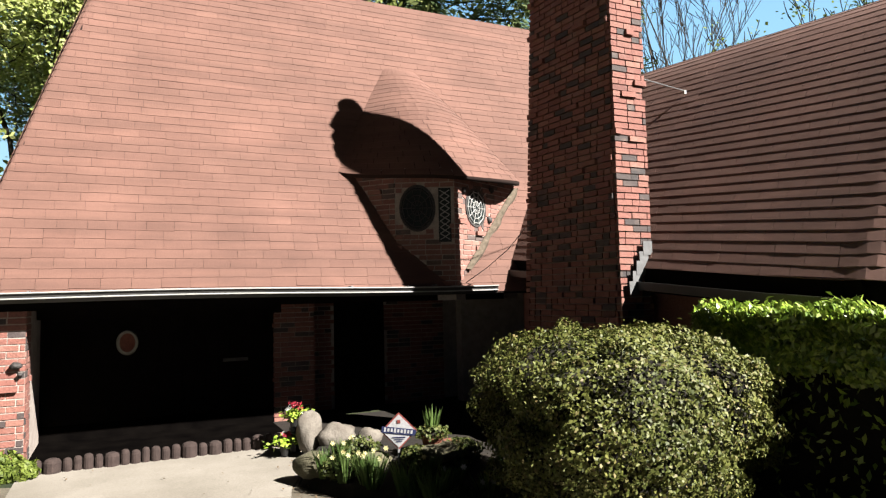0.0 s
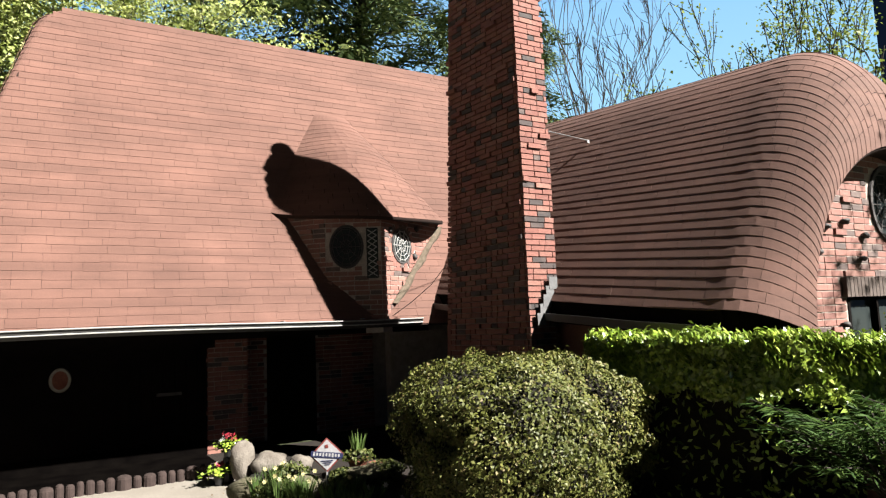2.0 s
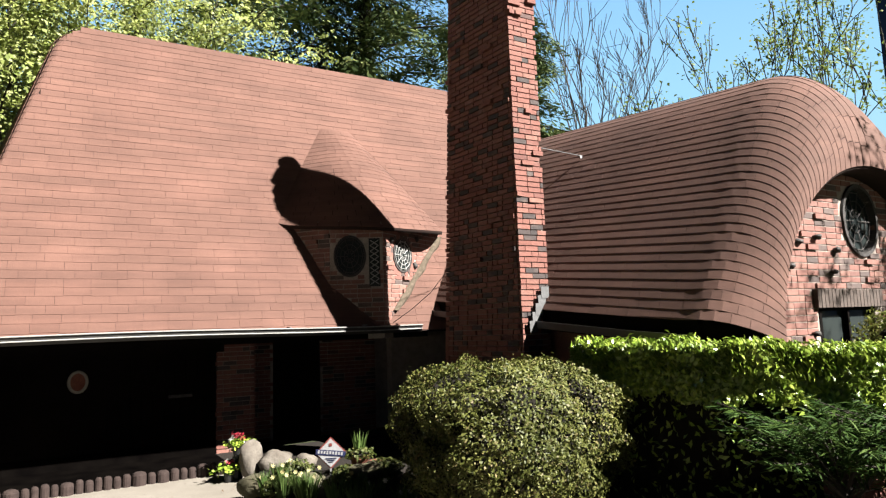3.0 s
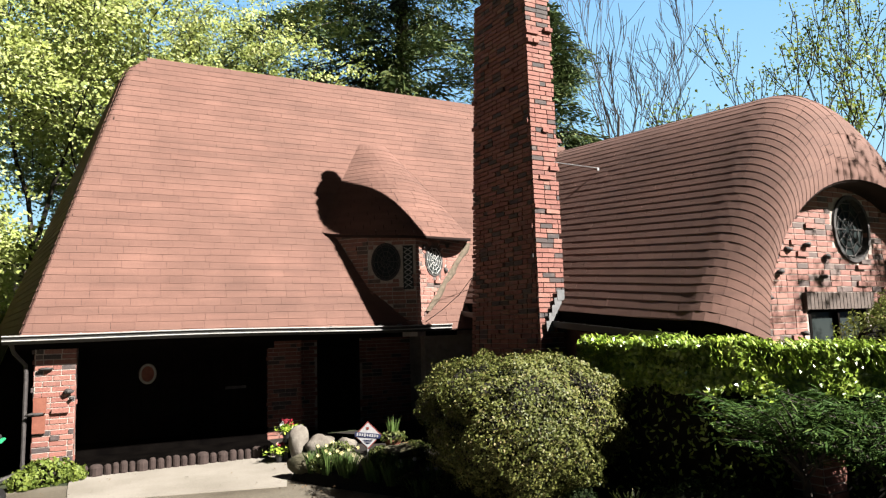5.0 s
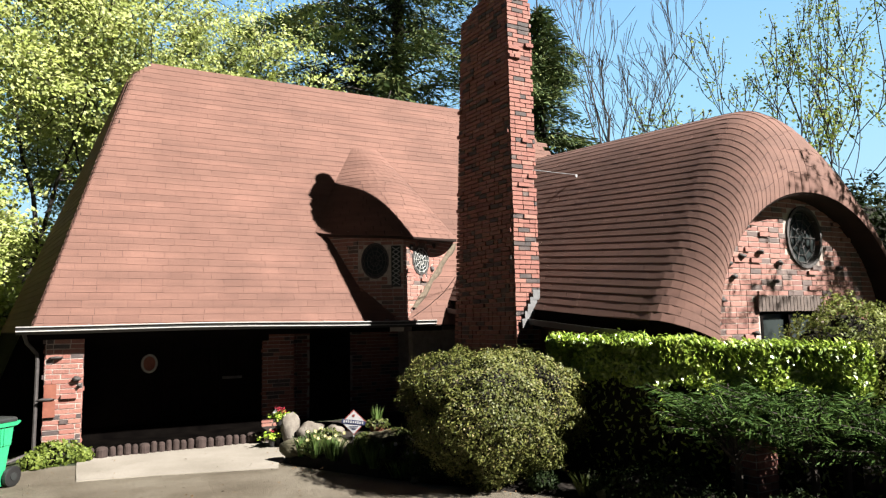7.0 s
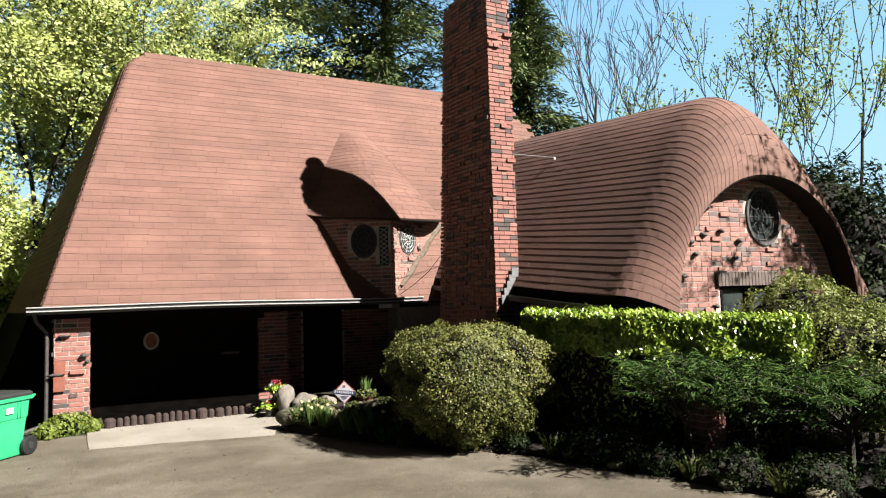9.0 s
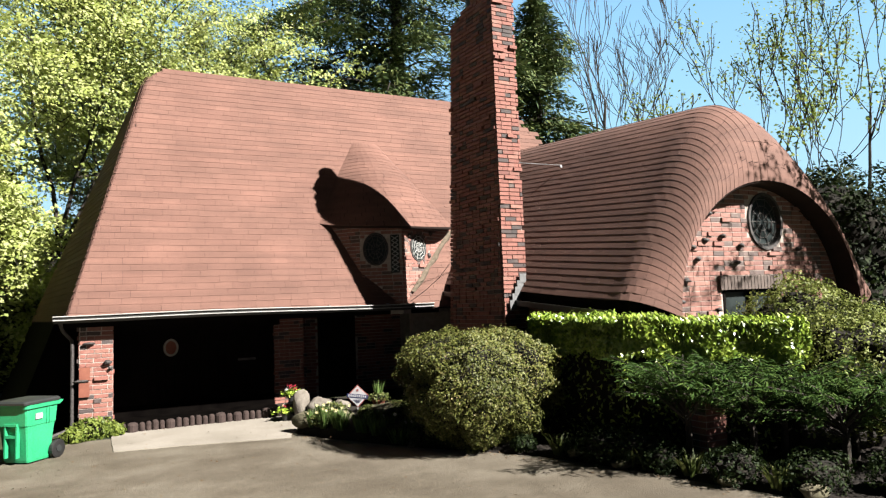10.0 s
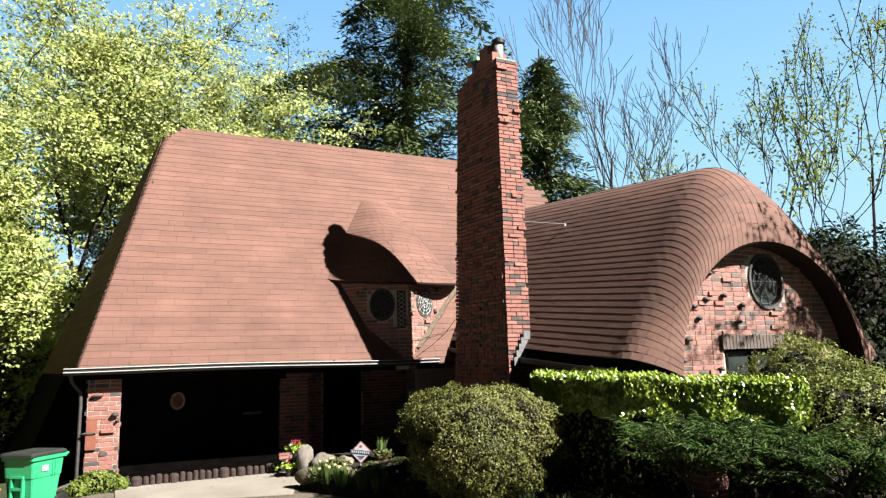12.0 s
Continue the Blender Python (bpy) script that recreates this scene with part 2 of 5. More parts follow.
def bent_tab(mesh, lows, highs, normals, t=0.006):
    """A shingle bent over the roll: points of its lower and upper edge and the outward normals there."""
    k, n = len(mesh.v), len(lows)
    mesh.v += [tuple(p + q * t) for p, q in zip(lows, normals)] + [tuple(p + q * 0.0015) for p, q in zip(highs, normals)] + [tuple(p) for p in lows]
    for i in range(n - 1):
        mesh.f += [(k + i, k + i + 1, k + n + i + 1, k + n + i), (k + 2 * n + i, k + 2 * n + i + 1, k + i + 1, k + i)]
    mesh.f += [(k + 2 * n, k, k + n), (k + 3 * n - 1, k + 2 * n - 1, k + n - 1)]


def wing_normal(w, v):
    e = 0.004
    n = (wing_point(w, v + e) - wing_point(w, v - e)).cross(wing_point(min(w + e, 1), v) - wing_point(max(w - e, -1), v)).normalized()
    return -n if n.dot(wing_point(w, v) - Vector((CX, 6.0, 1.8))) < 0 else n


rest, near = Mesh(), []
for k in range(int(arc[-1] / WROW)):
    left = k * WROW < arc[-1] / 2
    w, w2 = W_AT(k * WROW), W_AT(min((k + 1.1) * WROW, arc[-1]))
    lo, hi = (w, w2) if left else (W_AT((k + 1) * WROW), W_AT(max((k - 0.1) * WROW, 0)))
    off = rnd.uniform(0, 0.3)
    span = sum((wing_point(lo, (i + 1) / 8) - wing_point(lo, i / 8)).length for i in range(8))
    n = max(3, round(span / 0.29))
    cuts = [-6.9] + [q + off * 0.9 for q in np.arange(-6.7, -0.05, 0.3) if q + off * 0.9 < -0.1]
    cuts += [(i + rnd.uniform(-0.3, 0.3)) / n for i in range(1, n)] + [1.0]
    for v, v2 in zip(cuts, cuts[1:]):
        va, vb = v + 0.002, v2 - 0.002
        sweep = np.linspace(va, vb, 5 if vb > 0 else 2)
        piece = ([wing_point(lo, q) for q in sweep], [wing_point(hi, q) for q in sweep], [wing_normal((lo + hi) / 2, q) for q in sweep])
        if left and v > -2.2 and 2 < k < 24:
            near.append(piece)
        else:
            bent_tab(rest, *piece, 0.006 + rnd.uniform(-0.001, 0.002))
rnd.shuffle(near)
for piece in near[:300]:
    one = Mesh()
    bent_tab(one, *piece, 0.0066)
    part("shingle", one, SHINGLE, wing_roof)
for piece in near[300:]:
    bent_tab(rest, *piece, 0.0062)
tagged(part("shingle_field", rest, SHINGLES, wing_roof), kind="stuff")


# ---- brickwork ----
COURSE, LONG = 0.071, 0.21


def lay(bricks, origin, along, up, length, height, out, rows_fn=None, seed=1, jut=0.05, keep=None):
    """Fills a flat panel with single bricks; each is a (matrix, length) pair put on the list."""
    r = random.Random(seed)
    along, up, out = Vector(along).normalized(), Vector(up).normalized(), Vector(out).normalized()
    turn = Matrix((along, out, up)).transposed()
    for k in range(int(height / COURSE)):
        z = k * COURSE
        a0, a1 = rows_fn(z) if rows_fn else (0, length)
        s = a0 - (LONG / 2 if k % 2 else 0) - r.uniform(0, 0.02)
        while s < a1:
            e = s + (LONG if r.random() < 0.8 else LONG * 0.5)
            p, q = max(s, a0) + 0.006, min(e, a1) - 0.006
            if q - p > 0.03:
                o = r.uniform(-0.001, 0.005) + (r.uniform(0.015, jut) if r.random() < 0.05 else 0)
                c = Vector(origin) + along * ((p + q) / 2) + up * (z + COURSE / 2) + out * (o - 0.040)
                if keep is None or keep(c):
                    tilt = Matrix.Rotation(r.uniform(-0.02, 0.02), 3, out)
                    bricks.append((c, (q - p, 0.09, COURSE - 0.014 + r.uniform(-0.003, 0.003)), tilt @ turn))
            s = e


def set_bricks(bricks, parent, single=300, key=None, mats=(BRICK, BRICKS)):
    if key:
        bricks = sorted(bricks, key=key)
    rest = Mesh()
    unit = {}
    for i, (c, size, turn) in enumerate(bricks):
        if i < single:
            k = round(size[0] * 50)
            if k not in unit:
                unit[k] = Mesh().box((0, 0, 0), (k / 50, 0.09, COURSE - 0.014)).data("brick")
                unit[k].materials.append(mats[0])
            ob = part("brick", unit[k], None, parent)
            ob.matrix_basis = Matrix.Translation(c) @ turn.to_4x4()
        else:
            rest.box(c, size, turn)
    if rest.v:
        tagged(part("brickwork", rest, mats[1], parent), kind="stuff")


# chimney: narrow to the front, deep along the wing, tapering to the top
CHZ = 7.2
LO = [Vector((5.485, 4.825, 0)), Vector((5.945, 4.825, 0)), Vector((5.42, 6.55, 0)), Vector((5.31, 6.55, 0))]
HI = [Vector((5.50, 4.845, CHZ)), Vector((5.95, 4.845, CHZ)), Vector((5.50, 6.10, 6.98)), Vector((5.385, 6.10, 6.98))]


def inset(o):
    """The mortar core's corners, a joint's depth inside the brick faces."""
    return [p + Vector(d) for p, d in zip(o, ((0.03, 0.02, 0), (-0.03, 0.02, 0), (-0.02, -0.03, 0), (0.035, -0.03, 0)))]


m = Mesh().grid([inset(LO), inset(HI)], True)
m.f += [(3, 2, 1, 0), (4, 5, 6, 7)]
chimney = part("chimney", m, MORTAR, house, "tall tapering clinker brick chimney")
bricks, dark_side, hidden_side = [], [], []
lay(bricks, LO[0], (1, 0, 0), HI[0] - LO[0], 0.46, CHZ - 0.02, (0, -1, 0), seed=3, jut=0.06)
lay(dark_side, LO[3], LO[0] - LO[3], (0.004, 0, 1), 0, CHZ - 0.02, (-0.993, -0.118, 0), lambda z: (0.46 * z / CHZ + max(0, z - 6.95) * 2.2, 1.695), seed=4, jut=0.04, keep=lambda c: c.z > 1.0)
lay(hidden_side, LO[1], LO[2] - LO[1], (0, 0, 1), 1.3, CHZ - 0.02, (0.98, 0.18, 0), seed=5, jut=0.03, keep=lambda c: c.z > 2.0 and c.y > 5.0)
set_bricks(sorted(bricks, key=lambda q: -q[0].z) + sorted(dark_side, key=lambda q: q[0].y) + hidden_side, chimney, 300)

# flues, stepped flashing and a brace rod
METAL = mottled("galvanised_metal", (0.1512, 0.1548, 0.1584), (0.2232, 0.2268, 0.2304), 8, 0.45, 0.1, 80, 0.6)
WHITEMETAL = mottled("white_metal", (0.2232, 0.2232, 0.216), (0.27, 0.27, 0.2592), 8, 0.5, 0.05, 80)
BLACKMETAL = mottled("black_metal", (0.00432, 0.00432, 0.00468), (0.009, 0.009, 0.00936), 8, 0.5, 0.1, 80)
GREENMETAL = mottled("green_painted_metal", (0.0108, 0.0576, 0.0324), (0.018, 0.0792, 0.0468), 8, 0.5, 0.1, 60)
LEAD = mottled("lead", (0.0504, 0.05184, 0.054), (0.0936, 0.09504, 0.09792), 12, 0.6, 0.2, 60)
flue = part("flue", Mesh().tube([(5.68, 5.02, CHZ - 0.05), (5.68, 5.02, CHZ + 0.36)], 0.085, 16), WHITEMETAL, chimney, "white metal flue pipe", True)
part("flue_cap", Mesh().tube([(5.68, 5.02, CHZ + 0.34), (5.68, 5.02, CHZ + 0.40), (5.68, 5.02, CHZ + 0.46)], [0.12, 0.13, 0.05], 16), BLACKMETAL, flue, "black flue cap")
m = Mesh().box((5.65, 5.25, CHZ + 0.06), (0.30, 0.6, 0.16)).box((5.64, 5.3, CHZ + 0.26), (0.24, 0.3, 0.2))
part("chimney_crown", m, BRICKS, chimney, "stepped dark brick crown")
rain = part("rain_cap", Mesh().tube([(5.58, 5.72, CHZ - 0.3), (5.58, 5.72, CHZ + 0.26)], 0.07, 14), METAL, chimney)
part("hood", Mesh().tube([(5.58, 5.72, CHZ + 0.23), (5.58, 5.72, CHZ + 0.32), (5.58, 5.72, CHZ + 0.40)], [0.17, 0.15, 0.06], 14), GREENMETAL, rain, "green metal rain hood")
m = Mesh()
for k in range(5):
    m.box((5.625 + 0.052 * k, 4.767 + 0.004 * (k % 2), 1.80 + 0.108 * k), (0.125, 0.012, 0.15), Matrix.Rotation(0.06 * (k % 3 - 1), 3, 'Y'))
part("flashing", m, LEAD, chimney, "stepped grey lead flashing")
part("brace_rod", Mesh().tube([(5.88, 5.0, 4.24), (7.42, 5.66, 4.42)], 0.006, 6).box((7.42, 5.66, 4.40), (0.04, 0.03, 0.05)), METAL, chimney, "thin steel brace rod")

# garage pillar
pillar = part("pillar", Mesh().box((-0.495, 7.75, 0.9), (0.476, 0.406, 1.8)), MORTAR, house, "red and black clinker brick pillar beside the garage")
bricks = []
lay(bricks, (-0.735, 7.545, 0), (1, 0, 0), (0.004, 0, 1), 0.48, 1.8, (0, -1, 0), seed=9, jut=0.05)
lay(bricks, (-0.255, 7.545, 0), (0, 1, 0), (0, 0, 1), 0.42, 1.8, (1, 0, 0), seed=10, jut=0.02)
lay(bricks, (-0.735, 7.965, 0), (0, -1, 0), (0, 0, 1), 0.42, 1.8, (-1, 0, 0), seed=11, jut=0.03)
set_bricks(bricks, pillar, 300)
CLINKER = mottled("clinker", (0.0108, 0.00936, 0.00936), (0.036, 0.0306, 0.0288), 20, 0.7, 0.9, 60)
TERRACOTTA = mottled("terracotta", (0.108, 0.036, 0.0234), (0.1512, 0.0558, 0.036), 9, 0.85, 0.2, 80)


def lump(c, r, seed, squash=(1, 1, 1), rough=0.25, n=3):
    """A rough stone."""
    bm = bmesh.new()
    bmesh.ops.create_icosphere(bm, subdivisions=n, radius=1)
    o = Vector((seed * 3.7, seed * 1.3, 0))
    for v in bm.verts:
        d = 1 + rough * noise.noise(v.co * 1.3 + o) + rough * 0.5 * noise.noise(v.co * 3.1 + o)
        v.co = Vector((v.co.x * squash[0], v.co.y * squash[1], v.co.z * squash[2])) * d * r + Vector(c)
    me = bpy.data.meshes.new("lump")
    bm.to_mesh(me)
    bm.free()
    me.polygons.foreach_set("use_smooth", [True] * len(me.polygons))
    return me


for i, (x, z, s) in enumerate(((-0.60, 1.44, (1.7, .8, .45)), (-0.33, 1.13, (1, 1, .7)), (-0.70, 0.86, (2.0, 0.7, .5)), (-0.29, 1.04, (.5, .6, .4)))):
    part("clinker", lump((x, 7.50, z), 0.055, i + 2, s, 0.5, 2), CLINKER, pillar, "black warped clinker brick jutting out")
part("terracotta_block", Mesh().box((-0.655, 7.50, 0.97), (0.15, 0.03, 0.20)), TERRACOTTA, pillar)
part("terracotta_block", Mesh().box((-0.66, 7.50, 0.72), (0.15, 0.03, 0.22)), TERRACOTTA, pillar)

# walls under the main eave, all in its shade
part("wall", Mesh().box((-0.49, 9.2, 0.85), (0.46, 2.5, 1.7)), MORTAR, house)
part("wall", Mesh().box((4.6, 9.87, 1.0), (3.0, 0.2, 2.2)), MORTAR, house)
part("wall", Mesh().box((7.6, 9.3, 1.0), (3.6, 0.2, 2.0)), MORTAR, house)
post_bricks = []
lay(post_bricks, (2.65, 9.005, 0), (1, 0, 0), (0, 0, 1), 0.60, 1.8, (0, -1, 0), seed=12, jut=0.02)
lay(post_bricks, (2.655, 9.595, 0), (0, -1, 0), (0, 0, 1), 0.60, 1.8, (-1, 0, 0), seed=13, jut=0.02)
post = part("brick_post", Mesh().box((2.95, 9.30, 0.9), (0.57, 0.57, 1.79)), MORTAR, house, "dark red brick post between garage and entry")
set_bricks(post_bricks, post, 300)
entry = []
lay(entry, (3.27, 9.645, 0), (1, 0, 0), (0, 0, 1), 2.4, 1.85, (0, -1, 0), seed=14, jut=0.02, keep=lambda c: not 3.7 < c.x < 4.6)
front = part("entry_wall", Mesh().box((4.45, 9.70, 0.95), (2.4, 0.1, 1.9)), MORTAR, house)
set_bricks(entry, front, 250)
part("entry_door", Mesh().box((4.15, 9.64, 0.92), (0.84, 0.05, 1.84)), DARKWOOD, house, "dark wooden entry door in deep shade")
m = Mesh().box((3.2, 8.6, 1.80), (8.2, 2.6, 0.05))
part("soffit", m, DARKWOOD, house, "soffit in near-black wood, shade put into its colour")
part("fascia", Mesh().box((2.3, 7.40, 1.765), (6.5, 0.05, 0.13)), DARKWOOD, house, "fascia board in near-black wood, gutter shade put into its colour")
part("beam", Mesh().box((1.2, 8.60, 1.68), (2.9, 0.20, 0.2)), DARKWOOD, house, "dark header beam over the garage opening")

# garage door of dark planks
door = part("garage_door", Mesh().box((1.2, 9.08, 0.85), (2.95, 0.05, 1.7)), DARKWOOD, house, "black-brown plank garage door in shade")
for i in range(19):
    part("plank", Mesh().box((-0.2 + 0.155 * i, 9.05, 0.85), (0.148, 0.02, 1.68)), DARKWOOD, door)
CREAM = mottled("cream_paint", (0.1512, 0.144, 0.1188), (0.198, 0.1872, 0.1548), 15, 0.6, 0.1)
m = Mesh()
ring = [[Vector((0.735 + (0.135 - d) * math.cos(a), 9.03 - (0.02 if 0.005 < d < 0.05 else 0.0), 1.235 + (0.165 - d) * math.sin(a))) for a in np.linspace(0, 2 * math.pi, 28, endpoint=False)] for d in (0, 0.01, 0.03, 0.04)]
m.grid(ring, True)
plaque = part("oval_plaque", m, CREAM, door, "cream oval frame with an orange-brown centre")
m = Mesh()
m.v = [tuple(Vector((0.735 + 0.098 * math.cos(a), 9.033, 1.235 + 0.128 * math.sin(a)))) for a in np.linspace(0, 2 * math.pi, 28, endpoint=False)]
m.f = [tuple(range(28))]
part("plaque_centre", m, TERRACOTTA, plaque)
part("mail_slot", Mesh().box((2.12, 9.03, 0.93), (0.34, 0.025, 0.045)), CLINKER, door, "dull metal slot")

# gutter with its bright front lip, hangers and downspout
GUTTER = mottled("gutter_paint", (0.0126, 0.01188, 0.01152), (0.0252, 0.02376, 0.02304), 3, 0.5, 0.05, 60)
m = Mesh()
prof = [(0.10, 0.045), (0.10, -0.035), (0.03, -0.06), (-0.005, -0.02), (-0.012, 0.03), (-0.024, 0.036), (-0.024, 0.050), (-0.004, 0.05), (0.0, 0.03), (0.005, -0.015), (0.03, -0.05), (0.09, -0.03), (0.094, 0.045)]
m.grid([[Vector((x, 7.19 + p, 1.845 + q + 0.012 * math.sin(x * 1.1))) for p, q in prof] for x in np.linspace(-1.08, 5.35, 40)], True)
m.f += [tuple(range(13)), tuple(range(39 * 13, 40 * 13))[::-1]]
gutter = part("gutter", m, GUTTER, house, "dark painted metal gutter with a bright lip")
# White lines along the dark gutter: the sunlit lip put into the colour.
m = Mesh()
for dz, dy in ((0.046, -0.030), (-0.012, -0.012)):
    m.tube([(x, 7.19 + dy, 1.845 + dz + 0.012 * math.sin(x * 1.1)) for x in np.linspace(-1.08, 5.35, 40)], 0.0085, 6)
part("lip", m, WHITEMETAL, gutter, "white gutter lip, its sunlit edge put into the colour")
for x in (-0.2, 0.95, 2.1, 3.25, 4.4):
    part("hanger", Mesh().box((x, 7.23, 1.905), (0.02, 0.14, 0.012)), METAL, gutter)
m = Mesh().tube([(-0.99, 7.26, 1.80), (-0.96, 7.45, 1.66), (-0.84, 7.60, 1.50), (-0.83, 7.60, 1.36), (-0.83, 7.60, 0.16), (-0.90, 7.56, 0.11), (-1.14, 7.40, 0.05)], 0.027, 8)
part("downspout", m, CLINKER, house, "grey metal downspout with a kicked-out foot")
# lower left sweep of the roof beside the garage, its shade painted near-black
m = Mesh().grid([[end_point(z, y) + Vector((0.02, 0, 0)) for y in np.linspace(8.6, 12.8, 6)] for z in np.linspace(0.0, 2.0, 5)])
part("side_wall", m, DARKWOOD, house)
# Panel closing the gap behind the pillar, in the same near-black painted shade.
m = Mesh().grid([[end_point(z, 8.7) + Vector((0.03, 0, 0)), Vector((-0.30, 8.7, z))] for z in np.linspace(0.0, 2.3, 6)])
part("side_wall", m, DARKWOOD, house, "side of the garage in near-black that stands in for shade")

# gable wall of the wing, windows cut in
WIN, WR = (8.6, 2.92), (0.36, 0.41)


def inside_arch(x, z, grow=0.0):
    d = abs(x - 8.33) / (1.93 + grow)
    return d < 1 and z < 1.55 + (1.92 + grow) * math.sqrt(1 - d * d)


def in_window(x, z, grow=0.0):
    return ((x - WIN[0]) / (WR[0] + grow)) ** 2 + ((z - WIN[1]) / (WR[1] + grow)) ** 2 < 1 or (7.60 - grow < x < 8.75 + grow and 1.25 - grow < z < 1.90 + grow)


m = Mesh()
for x in np.arange(6.3, 10.4, 0.04):
    zs_ = np.arange(0.0, 3.6, 0.04)
    for z in zs_:
        if inside_arch(x + 0.02, z + 0.02, 0.1) and not in_window(x + 0.02, z + 0.02):
            m.quad((x, 2.252, z), (x + 0.04, 2.252, z), (x + 0.04, 2.252, z + 0.04), (x, 2.252, z + 0.04))
bm = bmesh.new()
me = m.data("gable_wall")
bm.from_mesh(me)
bmesh.ops.remove_doubles(bm, verts=bm.verts, dist=0.002)
res = bmesh.ops.extrude_face_region(bm, geom=bm.faces[:])
bmesh.ops.translate(bm, verts=[g for g in res["geom"] if isinstance(g, bmesh.types.BMVert)], vec=(0, 0.22, 0))
bm.to_mesh(me)
bm.free()
gable_wall = part("gable_wall", me, MORTAR, house, "pinkish clinker brick gable wall under an arched roof edge")
bricks = []
lay(bricks, (6.3, 2.25, 0.9), (1, 0, 0), (0, 0, 1), 4.1, 2.7, (0, -1, 0), seed=21, jut=0.035, keep=lambda c: inside_arch(c.x, c.z, 0.12) and not in_window(c.x, c.z, 0.06) and not (7.5 < c.x < 8.85 and 1.9 < c.z < 2.11))
set_bricks(bricks, gable_wall, 300, lambda q: q[0].x, (PALE_BRICK, PALE_BRICKS))
GREYBRICK = mottled("grey_brick", (0.0576, 0.0468, 0.0414), (0.0936, 0.072, 0.063), 14, 0.9, 0.5, 60)
for i in range(19):
    part("brick", Mesh().box((7.53 + 0.071 * i, 2.235, 2.0), (0.06, 0.09, 0.2)), GREYBRICK, gable_wall)
for i, (x, z) in enumerate(((7.10, 2.35), (7.62, 2.68), (6.86, 2.05), (7.9, 2.3), (9.3, 2.5), (7.36, 3.0), (7.02, 2.52), (7.28, 2.62), (7.45, 1.62), (6.72, 1.75), (8.0, 2.55))):
    part("clinker", lump((x, 2.21, z), 0.045, i + 20, (1.2, 1.0, 0.7), 0.5, 2), CLINKER, gable_wall, "black warped clinker brick jutting out")


def glass_build(nt, b):
    b.inputs["Base Color"].default_value = (0.02, 0.025, 0.025, 1)
    n = noise_tex(nt, coords(nt), 3)
    relief(nt, b, n, 0.15, 0.02)
    b.inputs["Specular IOR Level"].default_value = 0.12


GLASS = material("window_glass", glass_build, 0.06)


def round_window(c, rx, rz, right, out, parent, label, bars, barmat, framemat, deep=0.06):
    """A round leaded window in a wall that faces out."""
    c, right, out = Vector(c), Vector(right).normalized(), Vector(out).normalized()
    up = Vector((0, 0, 1))
    P = lambda a, k, o: c + right * (rx * k * math.cos(a)) + up * (rz * k * math.sin(a)) + out * o
    ang = np.linspace(0, 2 * math.pi, 32, endpoint=False)
    m = Mesh().grid([[P(a, 1.08, 0.0) for a in ang], [P(a, 1.06, 0.02) for a in ang], [P(a, 0.95, 0.02) for a in ang], [P(a, 0.93, -deep - 0.02) for a in ang]], True)
    win = part("window", m, framemat, parent, label)
    m = Mesh()
    m.v = [tuple(P(a, 0.96, -deep)) for a in ang]
    m.f = [tuple(range(32))]
    part("pane", m, GLASS, win)
    m = Mesh()
    for s, e in bars:
        m.tube([c + right * (rx * s[0]) + up * (rz * s[1]) + out * (0.012 - deep), c + right * (rx * e[0]) + up * (rz * e[1]) + out * (0.012 - deep)], 0.007, 5)
    part("leading", m, barmat, win, "light lead lattice")
    return win


web = []
for i in range(10):
    a, b = i * math.pi / 5, (i + 1) * math.pi / 5
    web += [((0.12 * math.cos(a), 0.12 * math.sin(a)), (0.95 * math.cos(a), 0.95 * math.sin(a)))]
    for k in (0.35, 0.62, 0.88):
        web += [((k * math.cos(a), k * math.sin(a)), (k * math.cos(b), k * math.sin(b)))]
round_window((WIN[0], 2.24, WIN[1]), WR[0], WR[1], (1, 0, 0), (0, -1, 0), gable_wall, "round leaded window with dark glass", web, CLINKER, CLINKER)
win = part("window", Mesh().box((8.175, 2.34, 1.575), (1.15, 0.06, 0.66)), GLASS, gable_wall, "low dark window under a brick lintel")
m = Mesh().box((8.175, 2.30, 1.265), (1.15, 0.1, 0.04)).box((8.175, 2.30, 1.885), (1.15, 0.1, 0.04)).box((7.62, 2.30, 1.575), (0.04, 0.1, 0.6)).box((8.175, 2.30, 1.575), (0.035, 0.1, 0.6)).box((8.73, 2.30, 1.575), (0.04, 0.1, 0.6))
part("window_frame", m, DARKWOOD, win)
# Near-black skirt added to close the gap; its colour stands in for shade.
for s_ in (-1, 1):
    rows = [[wing_point(s_, v) + Vector((-0.06 * s_, 0.05, dz)) for v in (-1.0, -0.4, 0, 0.2, 0.4, 0.6, 0.8, 1.0)] for dz in (0.0, -2.2)]
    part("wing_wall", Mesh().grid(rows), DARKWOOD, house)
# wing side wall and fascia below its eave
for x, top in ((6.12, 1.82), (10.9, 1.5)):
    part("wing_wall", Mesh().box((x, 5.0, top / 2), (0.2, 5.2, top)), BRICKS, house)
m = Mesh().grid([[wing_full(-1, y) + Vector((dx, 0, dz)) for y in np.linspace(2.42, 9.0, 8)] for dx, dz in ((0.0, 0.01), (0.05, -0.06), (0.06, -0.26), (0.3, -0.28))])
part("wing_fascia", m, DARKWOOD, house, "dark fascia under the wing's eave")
m = Mesh().grid([[wing_full(-1, y) + Vector((dx, 0, dz)) for y in np.linspace(2.44, 8.0, 8)] for dx, dz in ((-0.01, -0.22), (-0.10, -0.23), (-0.115, -0.14), (-0.10, -0.14), (-0.09, -0.215), (-0.01, -0.21))])
